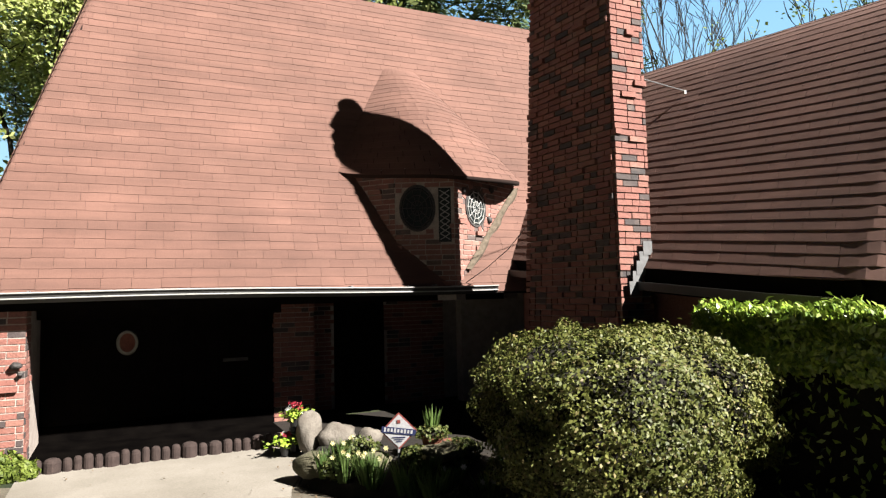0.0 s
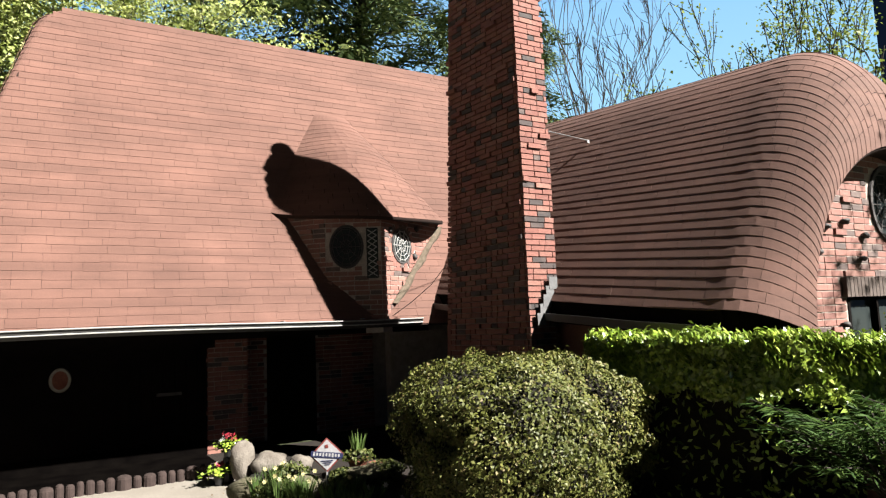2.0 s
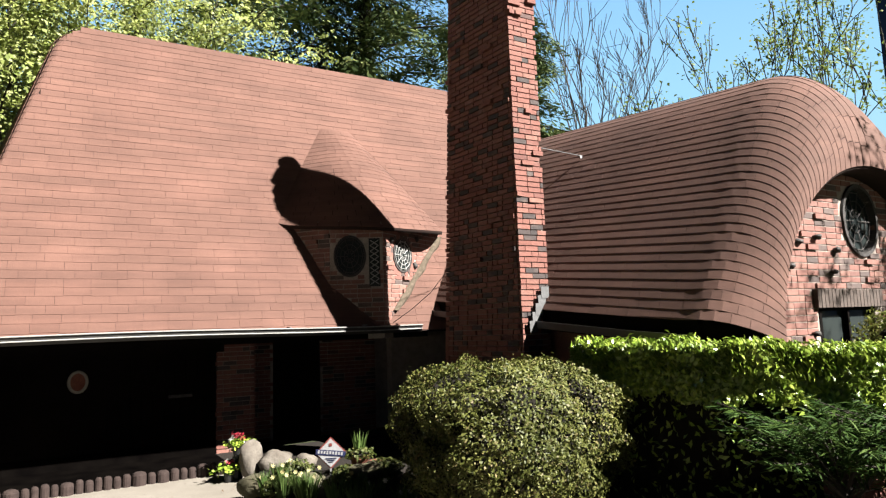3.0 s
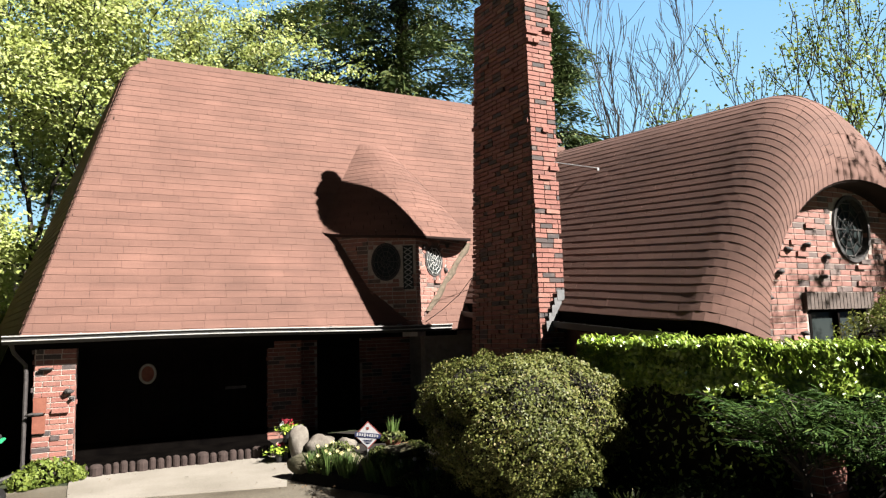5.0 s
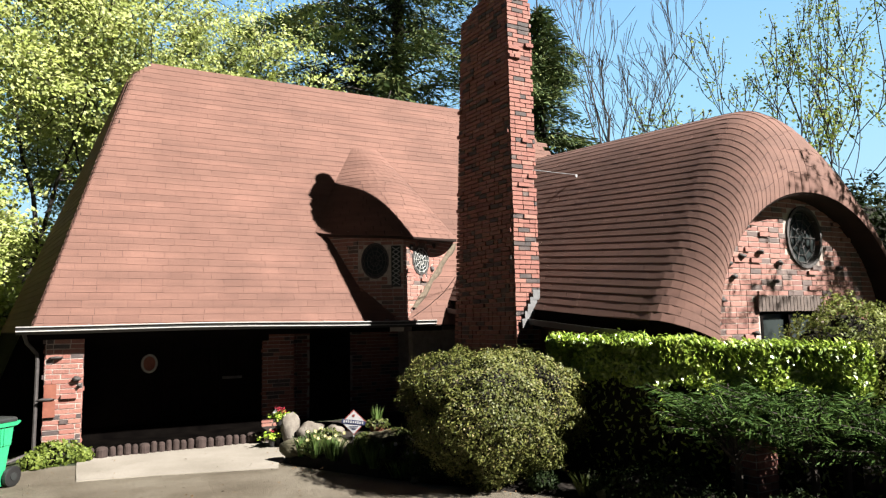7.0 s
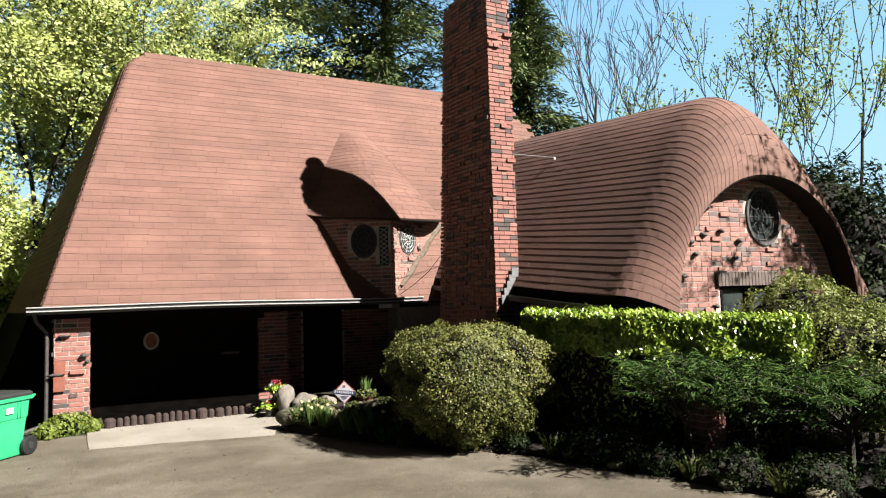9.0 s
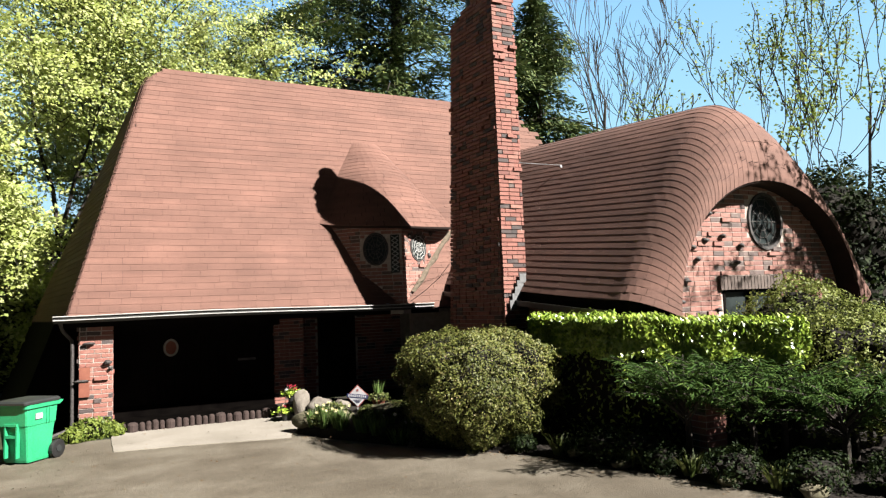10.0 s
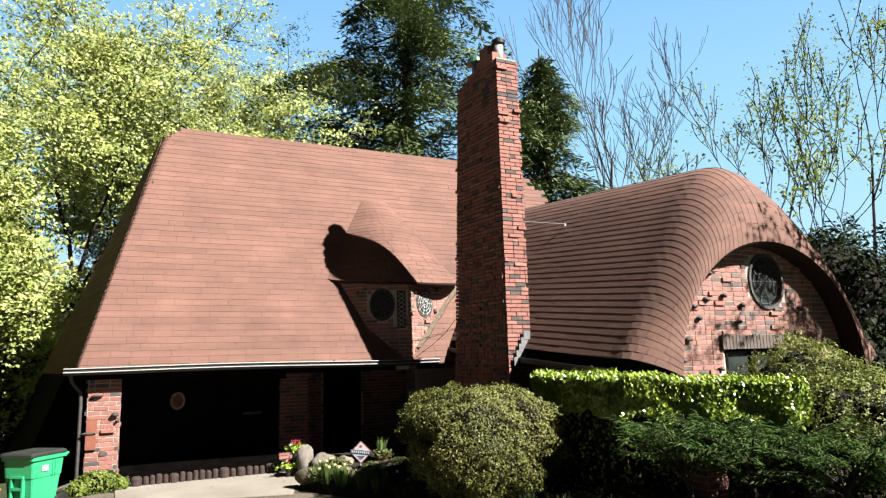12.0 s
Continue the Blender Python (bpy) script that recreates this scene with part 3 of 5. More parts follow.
part("wing_gutter", m, GUTTER, house, "dark gutter along the wing's eave")

part("cable", Mesh().tube([(4.86, 7.20, 1.93), (5.10, 7.05, 2.12), (5.30, 6.80, 2.36), (5.41, 6.55, 2.62)], 0.006, 5), BLACKMETAL, house, "thin black cable")
# dormer: a prow of brick under a half-cone of shingles
AP = Vector((4.74, 9.20, 5.46))


def cone(a, t):
    """a: angle round the front, 0 left to pi right; t: 0 apex to 1 eave."""
    rx, ry = 1.46, 1.02
    e = Vector((4.76 - rx * math.cos(a), 8.18 - ry * max(math.sin(a), 0.0) ** (3.0 if a < math.pi / 2 else 0.9), 3.55 + 0.03 * math.cos(a) - 0.17 * math.sin(a)))
    f = t ** 0.82
    top = AP + Vector((-0.30 * math.cos(a), -0.10 * math.sin(a), 0.0))
    p = top.lerp(e, f)
    p.z += 0.14 * math.sin(math.pi * t) * max(math.sin(a), 0.0) ** 1.5
    return p


ANG = np.linspace(0, math.pi, 33)
m = Mesh().grid([[cone(a, t) + Vector((0, 0.035, -0.035)) for a in ANG] for t in np.linspace(0, 1, 20)])
m.grid([[cone(a, 1.0) for a in ANG], [cone(a, 1.0) + Vector((0, 0.01, -0.05)) for a in ANG], [cone(a, 1).lerp(Vector((4.7, 8.2, 3.5)), 0.35) + Vector((0, 0, -0.02)) for a in ANG]])
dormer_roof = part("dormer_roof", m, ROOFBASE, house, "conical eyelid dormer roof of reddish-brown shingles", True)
rest = Mesh()
for k in range(22):
    t0, t1 = 1 - k / 22.0, max(1 - (k + 1.05) / 22.0, 0.0)
    n = max(5, int(15 * t0))
    off = rnd.uniform(0, 1)
    cuts = [0] + [math.pi * (i + off) / n for i in range(n)] + [math.pi]
    for a, b in zip(cuts, cuts[1:]):
        if b - a < 0.02:
            continue
        turns = np.linspace(a + 0.003, b - 0.003, 4)
        lows, highs, ns = [cone(q, t0) for q in turns], [cone(q, t1) for q in turns], []
        for q in turns:
            u = (cone(min(q + 0.02, math.pi), t0) - cone(max(q - 0.02, 0), t0)).cross(cone(q, max(t0 - 0.03, 0)) - cone(q, t0)).normalized()
            ns.append(u if u.dot(Vector((0, -1, 0.6))) > 0 else -u)
        bent_tab(rest, lows, highs, ns, 0.006)
tagged(part("shingle_field", rest, SHINGLES, dormer_roof), kind="stuff")
PLAN = [Vector((3.50, 8.25, 0)), Vector((4.02, 7.62, 0)), Vector((4.74, 7.26, 0)), Vector((6.22, 8.08, 0))]
m = Mesh().grid([[p + Vector((0, 0.003, z)) for p in PLAN] for z in (1.7, 3.52)])
dormer_wall = part("dormer_wall", m, MORTAR, house, "faceted brick dormer wall with round leaded windows")
SHADY, SUNNY = (PLAN[2] - PLAN[1]).normalized(), (PLAN[3] - PLAN[2]).normalized()
OUT_A, OUT_B = Vector((SHADY.y, -SHADY.x, 0)), Vector((SUNNY.y, -SUNNY.x, 0))
EYE_A = PLAN[1] + SHADY * 0.30 + Vector((0, 0, 2.96))
EYE_B = PLAN[2] + SUNNY * 0.53 + Vector((0, 0, 3.0))
SLIT = PLAN[2] - SHADY * 0.13 + Vector((0, 0, 2.86))


def dormer_keep(c):
    if c.y > front_y(c.z) + 0.05 or c.z > 3.46:
        return False
    if abs((c - SLIT).x) < 0.11 and abs(c.z - SLIT.z) < 0.40 and c.y < 7.5 and c.x < 4.72:
        return False
    return (c - EYE_A).length > 0.33 and (c - EYE_B).length > 0.31


bricks = []
for i, (a, b) in enumerate(zip(PLAN, PLAN[1:])):
    d = b - a
    out = Vector((d.y, -d.x, 0)).normalized()
    lay(bricks, a + Vector((0, 0, 1.75)), d, (0, 0, 1), d.length, 1.8, out, seed=30 + i, jut=0.04, keep=dormer_keep)
set_bricks(bricks, dormer_wall, 300, lambda q: -q[0].x, (PALE_BRICK, PALE_BRICKS))
for i, (u, z) in enumerate(((0.22, 3.22), (0.88, 2.86), (0.95, 3.3))):
    part("clinker", lump(PLAN[2] + SUNNY * u + OUT_B * 0.02 + Vector((0, 0, z)), 0.04, i + 60, (1.0, 1.0, 1.3), 0.5, 2), CLINKER, dormer_wall, "black warped clinker brick jutting out")
# soldier bricks radiating round the sunny window
for i in range(18):
    a = 2 * math.pi * (i + 0.5) / 18
    c = EYE_B + (SUNNY * math.cos(a) + Vector((0, 0, math.sin(a)))) * 0.315 - OUT_B * 0.038
    if c.z < 3.42:
        turn = Matrix((SUNNY, -OUT_B, Vector((0, 0, 1)))).transposed() @ Matrix.Rotation(-a, 3, 'Y')
        part("brick", Mesh().box(c, (0.085, 0.09, 0.088), turn), PALE_BRICK, dormer_wall)
round_window(EYE_A, 0.23, 0.30, SHADY, OUT_A, dormer_wall, "round dark window with a web of leading", web, CLINKER, CLINKER, -0.008)
round_window(EYE_B, 0.25, 0.26, SUNNY, OUT_B, dormer_wall, "round window with white spider-web leading", web, WHITEMETAL, CLINKER, -0.008)
turn = Matrix((SHADY, -OUT_A, Vector((0, 0, 1)))).transposed()
win = part("window", Mesh().box(SLIT - OUT_A * 0.01, (0.17, 0.03, 0.74), turn), GLASS, dormer_wall, "narrow leaded window")
m = Mesh()
for k in range(8):
    for u, v in ((-0.065, 0.065), (0.065, -0.065)):
        z = -0.34 + 0.085 * k
        m.tube([SLIT + SHADY * u + OUT_A * 0.012 + Vector((0, 0, z)), SLIT + SHADY * v + OUT_A * 0.012 + Vector((0, 0, z + 0.085))], 0.007, 4)
part("leading", m, WHITEMETAL, win, "white lattice leading")
# mossy mortar fillet where the sunny side meets the roof
MOSSMORTAR = mottled("mossy_mortar", (0.04, 0.034, 0.022), (0.11, 0.085, 0.065), 14, 0.95, 0.9, 40)
rows = []
for t in np.linspace(0.18, 1.0, 14):
    p = PLAN[2].lerp(PLAN[3], t)
    z = 1.9 + (p.y - 7.3) * TILT
    w = 0.05 + 0.025 * math.sin(t * 23) + 0.012 * math.sin(t * 61)
    rows.append([Vector((p.x - 0.06, p.y - 0.055, z + 0.02)), Vector((p.x + 0.02, p.y - 0.085, z + 0.01)), Vector((p.x + w, front_y(z) - 0.05, z + 0.02)), Vector((p.x + w + 0.05, front_y(z) + 0.02, z))])
part("valley_fillet", Mesh().grid(rows), MOSSMORTAR, dormer_wall, "rough mossy mortar fillet", True)


# ---- ground ----
GRASS = mottled("woodland_floor", (0.0108, 0.0162, 0.0054), (0.0324, 0.0396, 0.0126), 1.2, 0.95, 0.8, 30)
ROCK = mottled("rock", (0.072, 0.0612, 0.0504), (0.1368, 0.1224, 0.1044), 7, 0.9, 0.8, 45)
MOSSROCK = mottled("mossy_rock", (0.036, 0.036, 0.0162), (0.1008, 0.09, 0.0612), 6, 0.95, 0.8, 45)
m = Mesh().quad((-400, -400, 0), (400, -400, 0), (400, 500, 0), (-400, 500, 0))
tagged(part("ground", m, GRASS), "woodland floor with moss and grass round the house", "ground", kind="structure")
EDGE = [(2.6, 7.2), (2.5, 6.5), (2.18, 5.6), (2.40, 4.99), (3.02, 3.9), (3.42, 3.3), (3.85, 2.75), (4.22, 2.2), (4.45, 1.65), (4.70, 0.95), (4.93, 0.1), (5.4, -1.2), (7.2, -4.2)]
m = Mesh()
m.v = [(-14, -14, 0.006), (9, -14, 0.006)] + [(x, y, 0.006) for x, y in EDGE[:1:-1]] + [(2.3, 5.9, 0.006), (-0.40, 7.0, 0.006), (-1.9, 7.05, 0.006), (-14, 5.9, 0.006)]
m.f = [tuple(range(len(m.v)))]
tagged(part("road", m, ASPHALT), "worn grey asphalt driveway with fine gravel", "road", kind="structure")
m = Mesh()
out = [(-0.26, 5.82), (0.6, 5.66), (2.04, 5.25), (2.10, 5.5), (2.55, 6.55), (2.6, 7.44), (-0.28, 7.44), (-0.28, 6.6)]
m.v = [(x, y, 0.0) for x, y in out] + [(x, y, 0.018) for x, y in out]
m.f = [tuple(range(8, 16))] + [(i, (i + 1) % 8, 8 + (i + 1) % 8, 8 + i) for i in range(8)]
tagged(part("apron", m, CONCRETE), "pale stained concrete apron before the garage", "pavement", kind="structure")
# Near-black and without gloss, so the floor carries the garage's shade itself.
FLOOR = mottled("shade_black_floor", (0.0012, 0.001, 0.001), (0.003, 0.0025, 0.0022), 3, 1.0)
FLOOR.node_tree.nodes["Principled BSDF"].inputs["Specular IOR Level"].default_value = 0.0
tagged(part("garage_floor", Mesh().box((1.15, 8.25, 0.02), (2.9, 1.66, 0.034)), FLOOR), "garage floor in near-black that stands in for shade", "floor", kind="structure")
# Dark sheet over sunlit ground before the entry; its colour stands in for shade.
m = Mesh().quad((2.62, 6.75, 0.012), (5.4, 6.4, 0.012), (5.4, 9.0, 0.012), (2.62, 9.0, 0.012))
tagged(part("entry_path", m, SOIL), "dark soil-coloured sheet before the entry that stands in for shade", "path", kind="structure")
LITTER = mottled("dead_leaf", (0.0576, 0.0324, 0.0144), (0.108, 0.0684, 0.0324), 9, 0.9)


def bed_height(x, y):
    h = 0.30 * math.exp(-((x - 3.25) ** 2 + (y - 5.1) ** 2) / 0.55) + 0.10 * math.exp(-((x - 2.7) ** 2 + (y - 6.2) ** 2) / 0.4)
    return 0.05 + h + 0.05 * noise.noise(Vector((x * 1.7, y * 1.7, 3)))


def in_bed(x, y, gap=0.1):
    """x, drawn back over the bed's edge where it would lie outside it."""
    return max(x, float(np.interp(y, [e[1] for e in EDGE[::-1]], [e[0] for e in EDGE[::-1]])) + gap)


m = Mesh()
rows = []
for i in range(len(EDGE) - 1):
    for t in np.linspace(0, 1, 5, endpoint=False):
        p = Vector((*EDGE[i], 0)).lerp(Vector((*EDGE[i + 1], 0)), t)
        row = []
        for s in np.linspace(0, 1, 22):
            q = p.lerp(Vector((11.5, p.y * 0.8 + 1.2, 0)), s ** 1.4)
            row.append((q.x, q.y, -0.02 if s == 0 else bed_height(q.x, q.y)))
        rows.append(row)
m.grid(rows)
tagged(part("garden_bed", m, SOIL, None, "", True), "dark soil garden bed with low mounds", "garden bed", kind="structure")


# ---- leaves ----
def leaf_build(stops, trans, gloss):
    def build(nt, b):
        r = chance(nt, True)
        v = coords(nt)
        col = ramp(nt, r, stops)
        big = ramp(nt, noise_tex(nt, v, 1.6, 3), [(0.3, (0.75, 0.8, 0.75)), (0.7, (1.15, 1.12, 1.05))])
        col = mix(nt, col, big, 1.0, 'MULTIPLY')
        nt.links.new(col, b.inputs["Base Color"])
        b.inputs["Specular IOR Level"].default_value = 0.5 if gloss < 0.5 else 0.25 if gloss < 0.6 else 0.12
        t = nt.nodes.new("ShaderNodeBsdfTranslucent")
        nt.links.new(col, t.inputs[0])
        s = nt.nodes.new("ShaderNodeMixShader")
        s.inputs[0].default_value = trans
        nt.links.new(b.outputs[0], s.inputs[1])
        nt.links.new(t.outputs[0], s.inputs[2])
        nt.links.new(s.outputs[0], nt.nodes["Material Output"].inputs[0])

    return build


def leaf_material(name, stops, trans=0.3, gloss=0.55):
    return material(name, leaf_build(stops, trans, gloss), gloss)


L_BUSH = leaf_material("azalea_leaf", [(0.0, (0.0352, 0.04506, 0.008448)), (0.5, (0.07603, 0.08448, 0.0183)), (0.85, (0.1126, 0.1162, 0.03238)), (1.0, (0.1091, 0.08589, 0.03872))], 0.10)
L_LAUREL = leaf_material("laurel_leaf", [(0.0, (0.06247, 0.1116, 0.01116)), (0.5, (0.1473, 0.2142, 0.02499)), (1.0, (0.2321, 0.2856, 0.05355))], 0.10, 0.30)
L_YEW = leaf_material("yew_needle", [(0.0, (0.01672, 0.038, 0.00912)), (0.6, (0.0342, 0.06688, 0.0152)), (1.0, (0.057, 0.0912, 0.02128))], 0.15, 0.6)
L_SHRUB = leaf_material("shrub_leaf", [(0.0, (0.02622, 0.03933, 0.00874)), (0.5, (0.05681, 0.07429, 0.01748)), (1.0, (0.1049, 0.1092, 0.03933))], 0.3)
L_MAPLE = leaf_material("spring_leaf", [(0.0, (0.1632, 0.204, 0.05577)), (0.5, (0.2754, 0.3162, 0.09561)), (1.0, (0.3773, 0.3927, 0.1913))], 0.42)
L_BOX = leaf_material("boxwood_leaf", [(0.0, (0.07695, 0.09747, 0.02052)), (0.5, (0.1334, 0.159, 0.03591)), (1.0, (0.2052, 0.2155, 0.07182))], 0.3)
L_FIR = leaf_material("fir_needle", [(0.0, (0.02993, 0.0513, 0.02137)), (0.6, (0.06413, 0.08977, 0.0342)), (1.0, (0.1197, 0.1368, 0.0513))], 0.1, 0.6)
L_BUD = leaf_material("bud_leaf", [(0.0, (0.07114, 0.1067, 0.01778)), (1.0, (0.1689, 0.2045, 0.04446))], 0.4)
# Evergreen green taken lower; shade under the yew is put into it.
L_DARK = leaf_material("evergreen_shade_leaf", [(0.0, (0.004275, 0.009615, 0.002565)), (0.7, (0.01069, 0.01924, 0.004275)), (1.0, (0.02138, 0.03206, 0.00855))], 0.15, 0.65)
L_BLADE = leaf_material("bulb_leaf", [(0.0, (0.03857, 0.07163, 0.01653)), (1.0, (0.08816, 0.1322, 0.03857))], 0.3)
BARK = mottled("bark", (0.0162, 0.01296, 0.0108), (0.036, 0.0306, 0.0252), 6, 0.95, 0.9, 30)
GREYBARK = mottled("grey_bark", (0.036, 0.0324, 0.0306), (0.072, 0.0648, 0.0594), 6, 0.95, 0.6, 30)
# Near-black for solid cores; the shade among leaves is put into this colour.
INNER_DARK = mottled("inner_shade", (0.00432, 0.0036, 0.00252), (0.0108, 0.009, 0.00576), 9, 1.0, 0.8, 30)


def leaves_mesh(name, centre, normal, size, slim=0.55, axis=None, seed=0, fold=0.15):
    """Leaf blades at the centres: each a folded rhombus facing its normal, pointing along axis or anyhow."""
    rs = np.random.RandomState(seed)
    n = len(centre)
    normal = normal / (np.linalg.norm(normal, axis=1, keepdims=True) + 1e-9)
    if axis is None:
        axis = rs.normal(size=(n, 3))
    axis = axis - normal * (axis * normal).sum(1, keepdims=True)
    axis /= np.linalg.norm(axis, axis=1, keepdims=True) + 1e-9
    side = np.cross(normal, axis)
    size = np.broadcast_to(np.asarray(size, float).reshape(-1, 1), (n, 1)) * rs.uniform(0.7, 1.3, (n, 1))
    a = centre - axis * size * 0.5
    b = centre + side * size * slim * 0.5 + normal * size * fold - axis * size * 0.05
    c = centre + axis * size * 0.5
    d = centre - side * size * slim * 0.5 + normal * size * fold - axis * size * 0.05
    v = np.stack([a, b, c, d], 1).reshape(-1, 3)
    me = bpy.data.meshes.new(name)
    me.vertices.add(4 * n)
    me.vertices.foreach_set("co", v.ravel())
    me.loops.add(4 * n)
    me.loops.foreach_set("vertex_index", np.arange(4 * n))
    me.polygons.add(n)
    me.polygons.foreach_set("loop_start", np.arange(0, 4 * n, 4))
    me.polygons.foreach_set("loop_total", np.full(n, 4))
    me.update(calc_edges=True)
    return me


def lumpy(p, scale, seed):
    return np.array([noise.noise(Vector(q) * scale + Vector((seed, 0, 0))) for q in p])


def round_bush(name, c, r, count, leaf, size, mat, label, category, power=2.6, seed=1, rough=0.10, core=0.86, low=-0.8, trunk=True, under=0.0):
    """Clipped bush: near-black core for inner shade, leaves in a thick uneven shell."""
    rs = np.random.RandomState(seed)
    d = rs.normal(size=(count, 3))
    d /= np.linalg.norm(d, axis=1, keepdims=True)
    d = d[d[:, 2] > low]
    k = (np.abs(d) ** power).sum(1) ** (-1 / power)
    base = d * k[:, None]
    bump = 1 + rough * lumpy(base, 2.2, seed) + rough * 0.7 * lumpy(base, 6.5, seed + 9)
    depth = 1 - rs.exponential(0.065, len(d)).clip(0, 0.3) + (rs.rand(len(d)) < 0.02) * 0.06
    tuck = 1 - under * (0.25 - base[:, 2]).clip(0, 1)  # drawn in below the widest part
    p = base * (bump * depth)[:, None] * np.array(r) * np.stack([tuck, tuck, np.ones(len(d))], 1) + np.array(c)
    nrm = d * 1.0 + rs.normal(size=base.shape) * 0.55
    ob = thing(name, (c[0], c[1], 0), label, category)
    me = leaves_mesh("foliage", p, nrm, size, leaf, None, seed)
    tagged(part("foliage", me, mat, ob), kind="stuff")
    # Solid core that blocks the view through, coloured as the shade inside.
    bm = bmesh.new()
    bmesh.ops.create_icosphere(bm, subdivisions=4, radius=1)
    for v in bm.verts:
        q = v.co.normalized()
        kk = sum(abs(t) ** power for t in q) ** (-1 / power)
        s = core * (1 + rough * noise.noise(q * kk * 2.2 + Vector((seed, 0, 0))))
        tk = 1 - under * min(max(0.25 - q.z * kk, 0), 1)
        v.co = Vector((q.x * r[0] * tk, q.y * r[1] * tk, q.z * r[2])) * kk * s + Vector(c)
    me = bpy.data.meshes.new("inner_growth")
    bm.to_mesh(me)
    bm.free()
    part("inner_growth", me, INNER_DARK, ob)
    if trunk:
        m = Mesh()
        for i in range(5):
            a = rs.uniform(0, 6.28)
            m.tube([(c[0] + 0.1 * math.cos(a), c[1] + 0.1 * math.sin(a), 0.0), (c[0] + 0.35 * r[0] * math.cos(a), c[1] + 0.35 * r[1] * math.sin(a), c[2])], [0.035, 0.015], 6)
        part("stem", m, BARK, ob)
    return ob


round_bush("azalea_bush", (3.97, 3.08, 0.78), (0.96, 0.88, 0.69), 70000, 0.6, 0.030, L_BUSH, "large clipped olive-green azalea bush in the bed", "bush", 3.1, 3, 0.20, 0.86, -0.95, True, 0.15)

# laurel hedge along the walk, bent once
hedge = thing("laurel_hedge", (5.6, 1.9, 0), "clipped glossy bright green laurel hedge beside the walk", "hedge")
PB, PN, PA = [], [], []
core = Mesh()
for q0, q1, n, zt in ((Vector((5.22, 3.25, 0)), Vector((5.44, 1.75, 0)), 15000, (1.57, 1.53)), (Vector((5.34, 1.82, 0)), Vector((6.75, 0.62, 0)), 23000, (1.53, 1.45))):
    rs = np.random.RandomState(8 + n)
    hd = (q1 - q0).normalized()
    hs = Vector((hd.y, -hd.x, 0))
    L = (q1 - q0).length
    s = rs.uniform(-0.05, 1.06, n)
    top = rs.rand(n) < 0.46
    u = np.where(top, rs.uniform(-0.37, 0.37, n), np.where(rs.rand(n) < 0.75, 0.37, -0.37) * rs.uniform(0.85, 1.04, n))
    zt_ = zt[0] + (zt[1] - zt[0]) * s
    z = np.where(top, zt_ + rs.normal(0, 0.035, n) - 0.10 * ((np.abs(u) - 0.2) / 0.17).clip(0, 1) ** 2, np.where(rs.rand(n) < 0.9, zt_ - 0.40 * rs.rand(n) ** 1.3, zt_ * rs.rand(n)))
    b_ = np.array(q0)[None] + np.array(hd)[None] * (s * L)[:, None] + np.array(hs)[None] * (u * (1 + 0.10 * np.sin(s * 17 + z * 4)))[:, None]
    b_[:, 2] = z + 0.03 * np.sin(s * 13) + 0.02 * np.sin(s * 31)
    b_ += (0.06 * lumpy(b_, 2.4, n) + 0.05 * lumpy(b_, 6.0, n + 3))[:, None] * np.where(top[:, None], np.array([[0, 0, 0.8]]), np.sign(u)[:, None] * np.array(hs)[None])
    PB.append(b_)
    PN.append(np.where(top[:, None], np.array([[0.1, -0.1, 1.0]]), np.sign(u)[:, None] * np.array(hs)[None]) + rs.normal(size=(n, 3)) * 0.55)
    PA.append(rs.normal(size=(n, 3)) * 0.6 + np.where(top[:, None], np.array([[0, 0, 0.9]]), np.array([[0, 0, 0.3]])))
    k_ = n // 3  # fresh upright growth along the top
    s = rs.uniform(-0.02, 1.02, k_)
    b_ = np.array(q0)[None] + np.array(hd)[None] * (s * L)[:, None] + np.array(hs)[None] * rs.uniform(0.05, 0.42, k_)[:, None]
    b_[:, 2] = zt[0] + (zt[1] - zt[0]) * s + rs.uniform(-0.16, 0.05, k_) + 0.07 * rs.rand(k_) ** 3 + 0.05 * lumpy(b_, 2.4, n)
    PB.append(b_)
    PN.append(rs.normal(size=(k_, 3)) * 0.4 + np.array([[0.35, -0.75, 0.45]]))
    PA.append(rs.normal(size=(k_, 3)) * 0.45 + np.array([[0, 0, 1.0]]))
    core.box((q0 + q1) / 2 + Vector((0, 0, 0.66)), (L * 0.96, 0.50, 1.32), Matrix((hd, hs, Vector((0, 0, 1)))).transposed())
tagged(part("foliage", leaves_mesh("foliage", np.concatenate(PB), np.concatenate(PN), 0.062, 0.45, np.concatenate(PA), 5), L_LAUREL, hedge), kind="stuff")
# Solid boxes coloured as the shade inside the hedge.
part("inner_growth", core, INNER_DARK, hedge)
round_bush("boxwood_shrub", (8.0, 1.35, 1.0), (0.95, 0.75, 1.0), 15000, 0.55, 0.045, L_BOX, "loose light-green shrub before the gable wall", "shrub", 2.1, 6, 0.22, 0.78)
round_bush("boxwood_shrub", (7.4, 0.25, 0.82), (0.85, 0.8, 0.84), 13000, 0.5, 0.042, L_BOX, "loose twiggy shrub with pale leaves beside the hedge", "shrub", 2.0, 7, 0.28, 0.74)

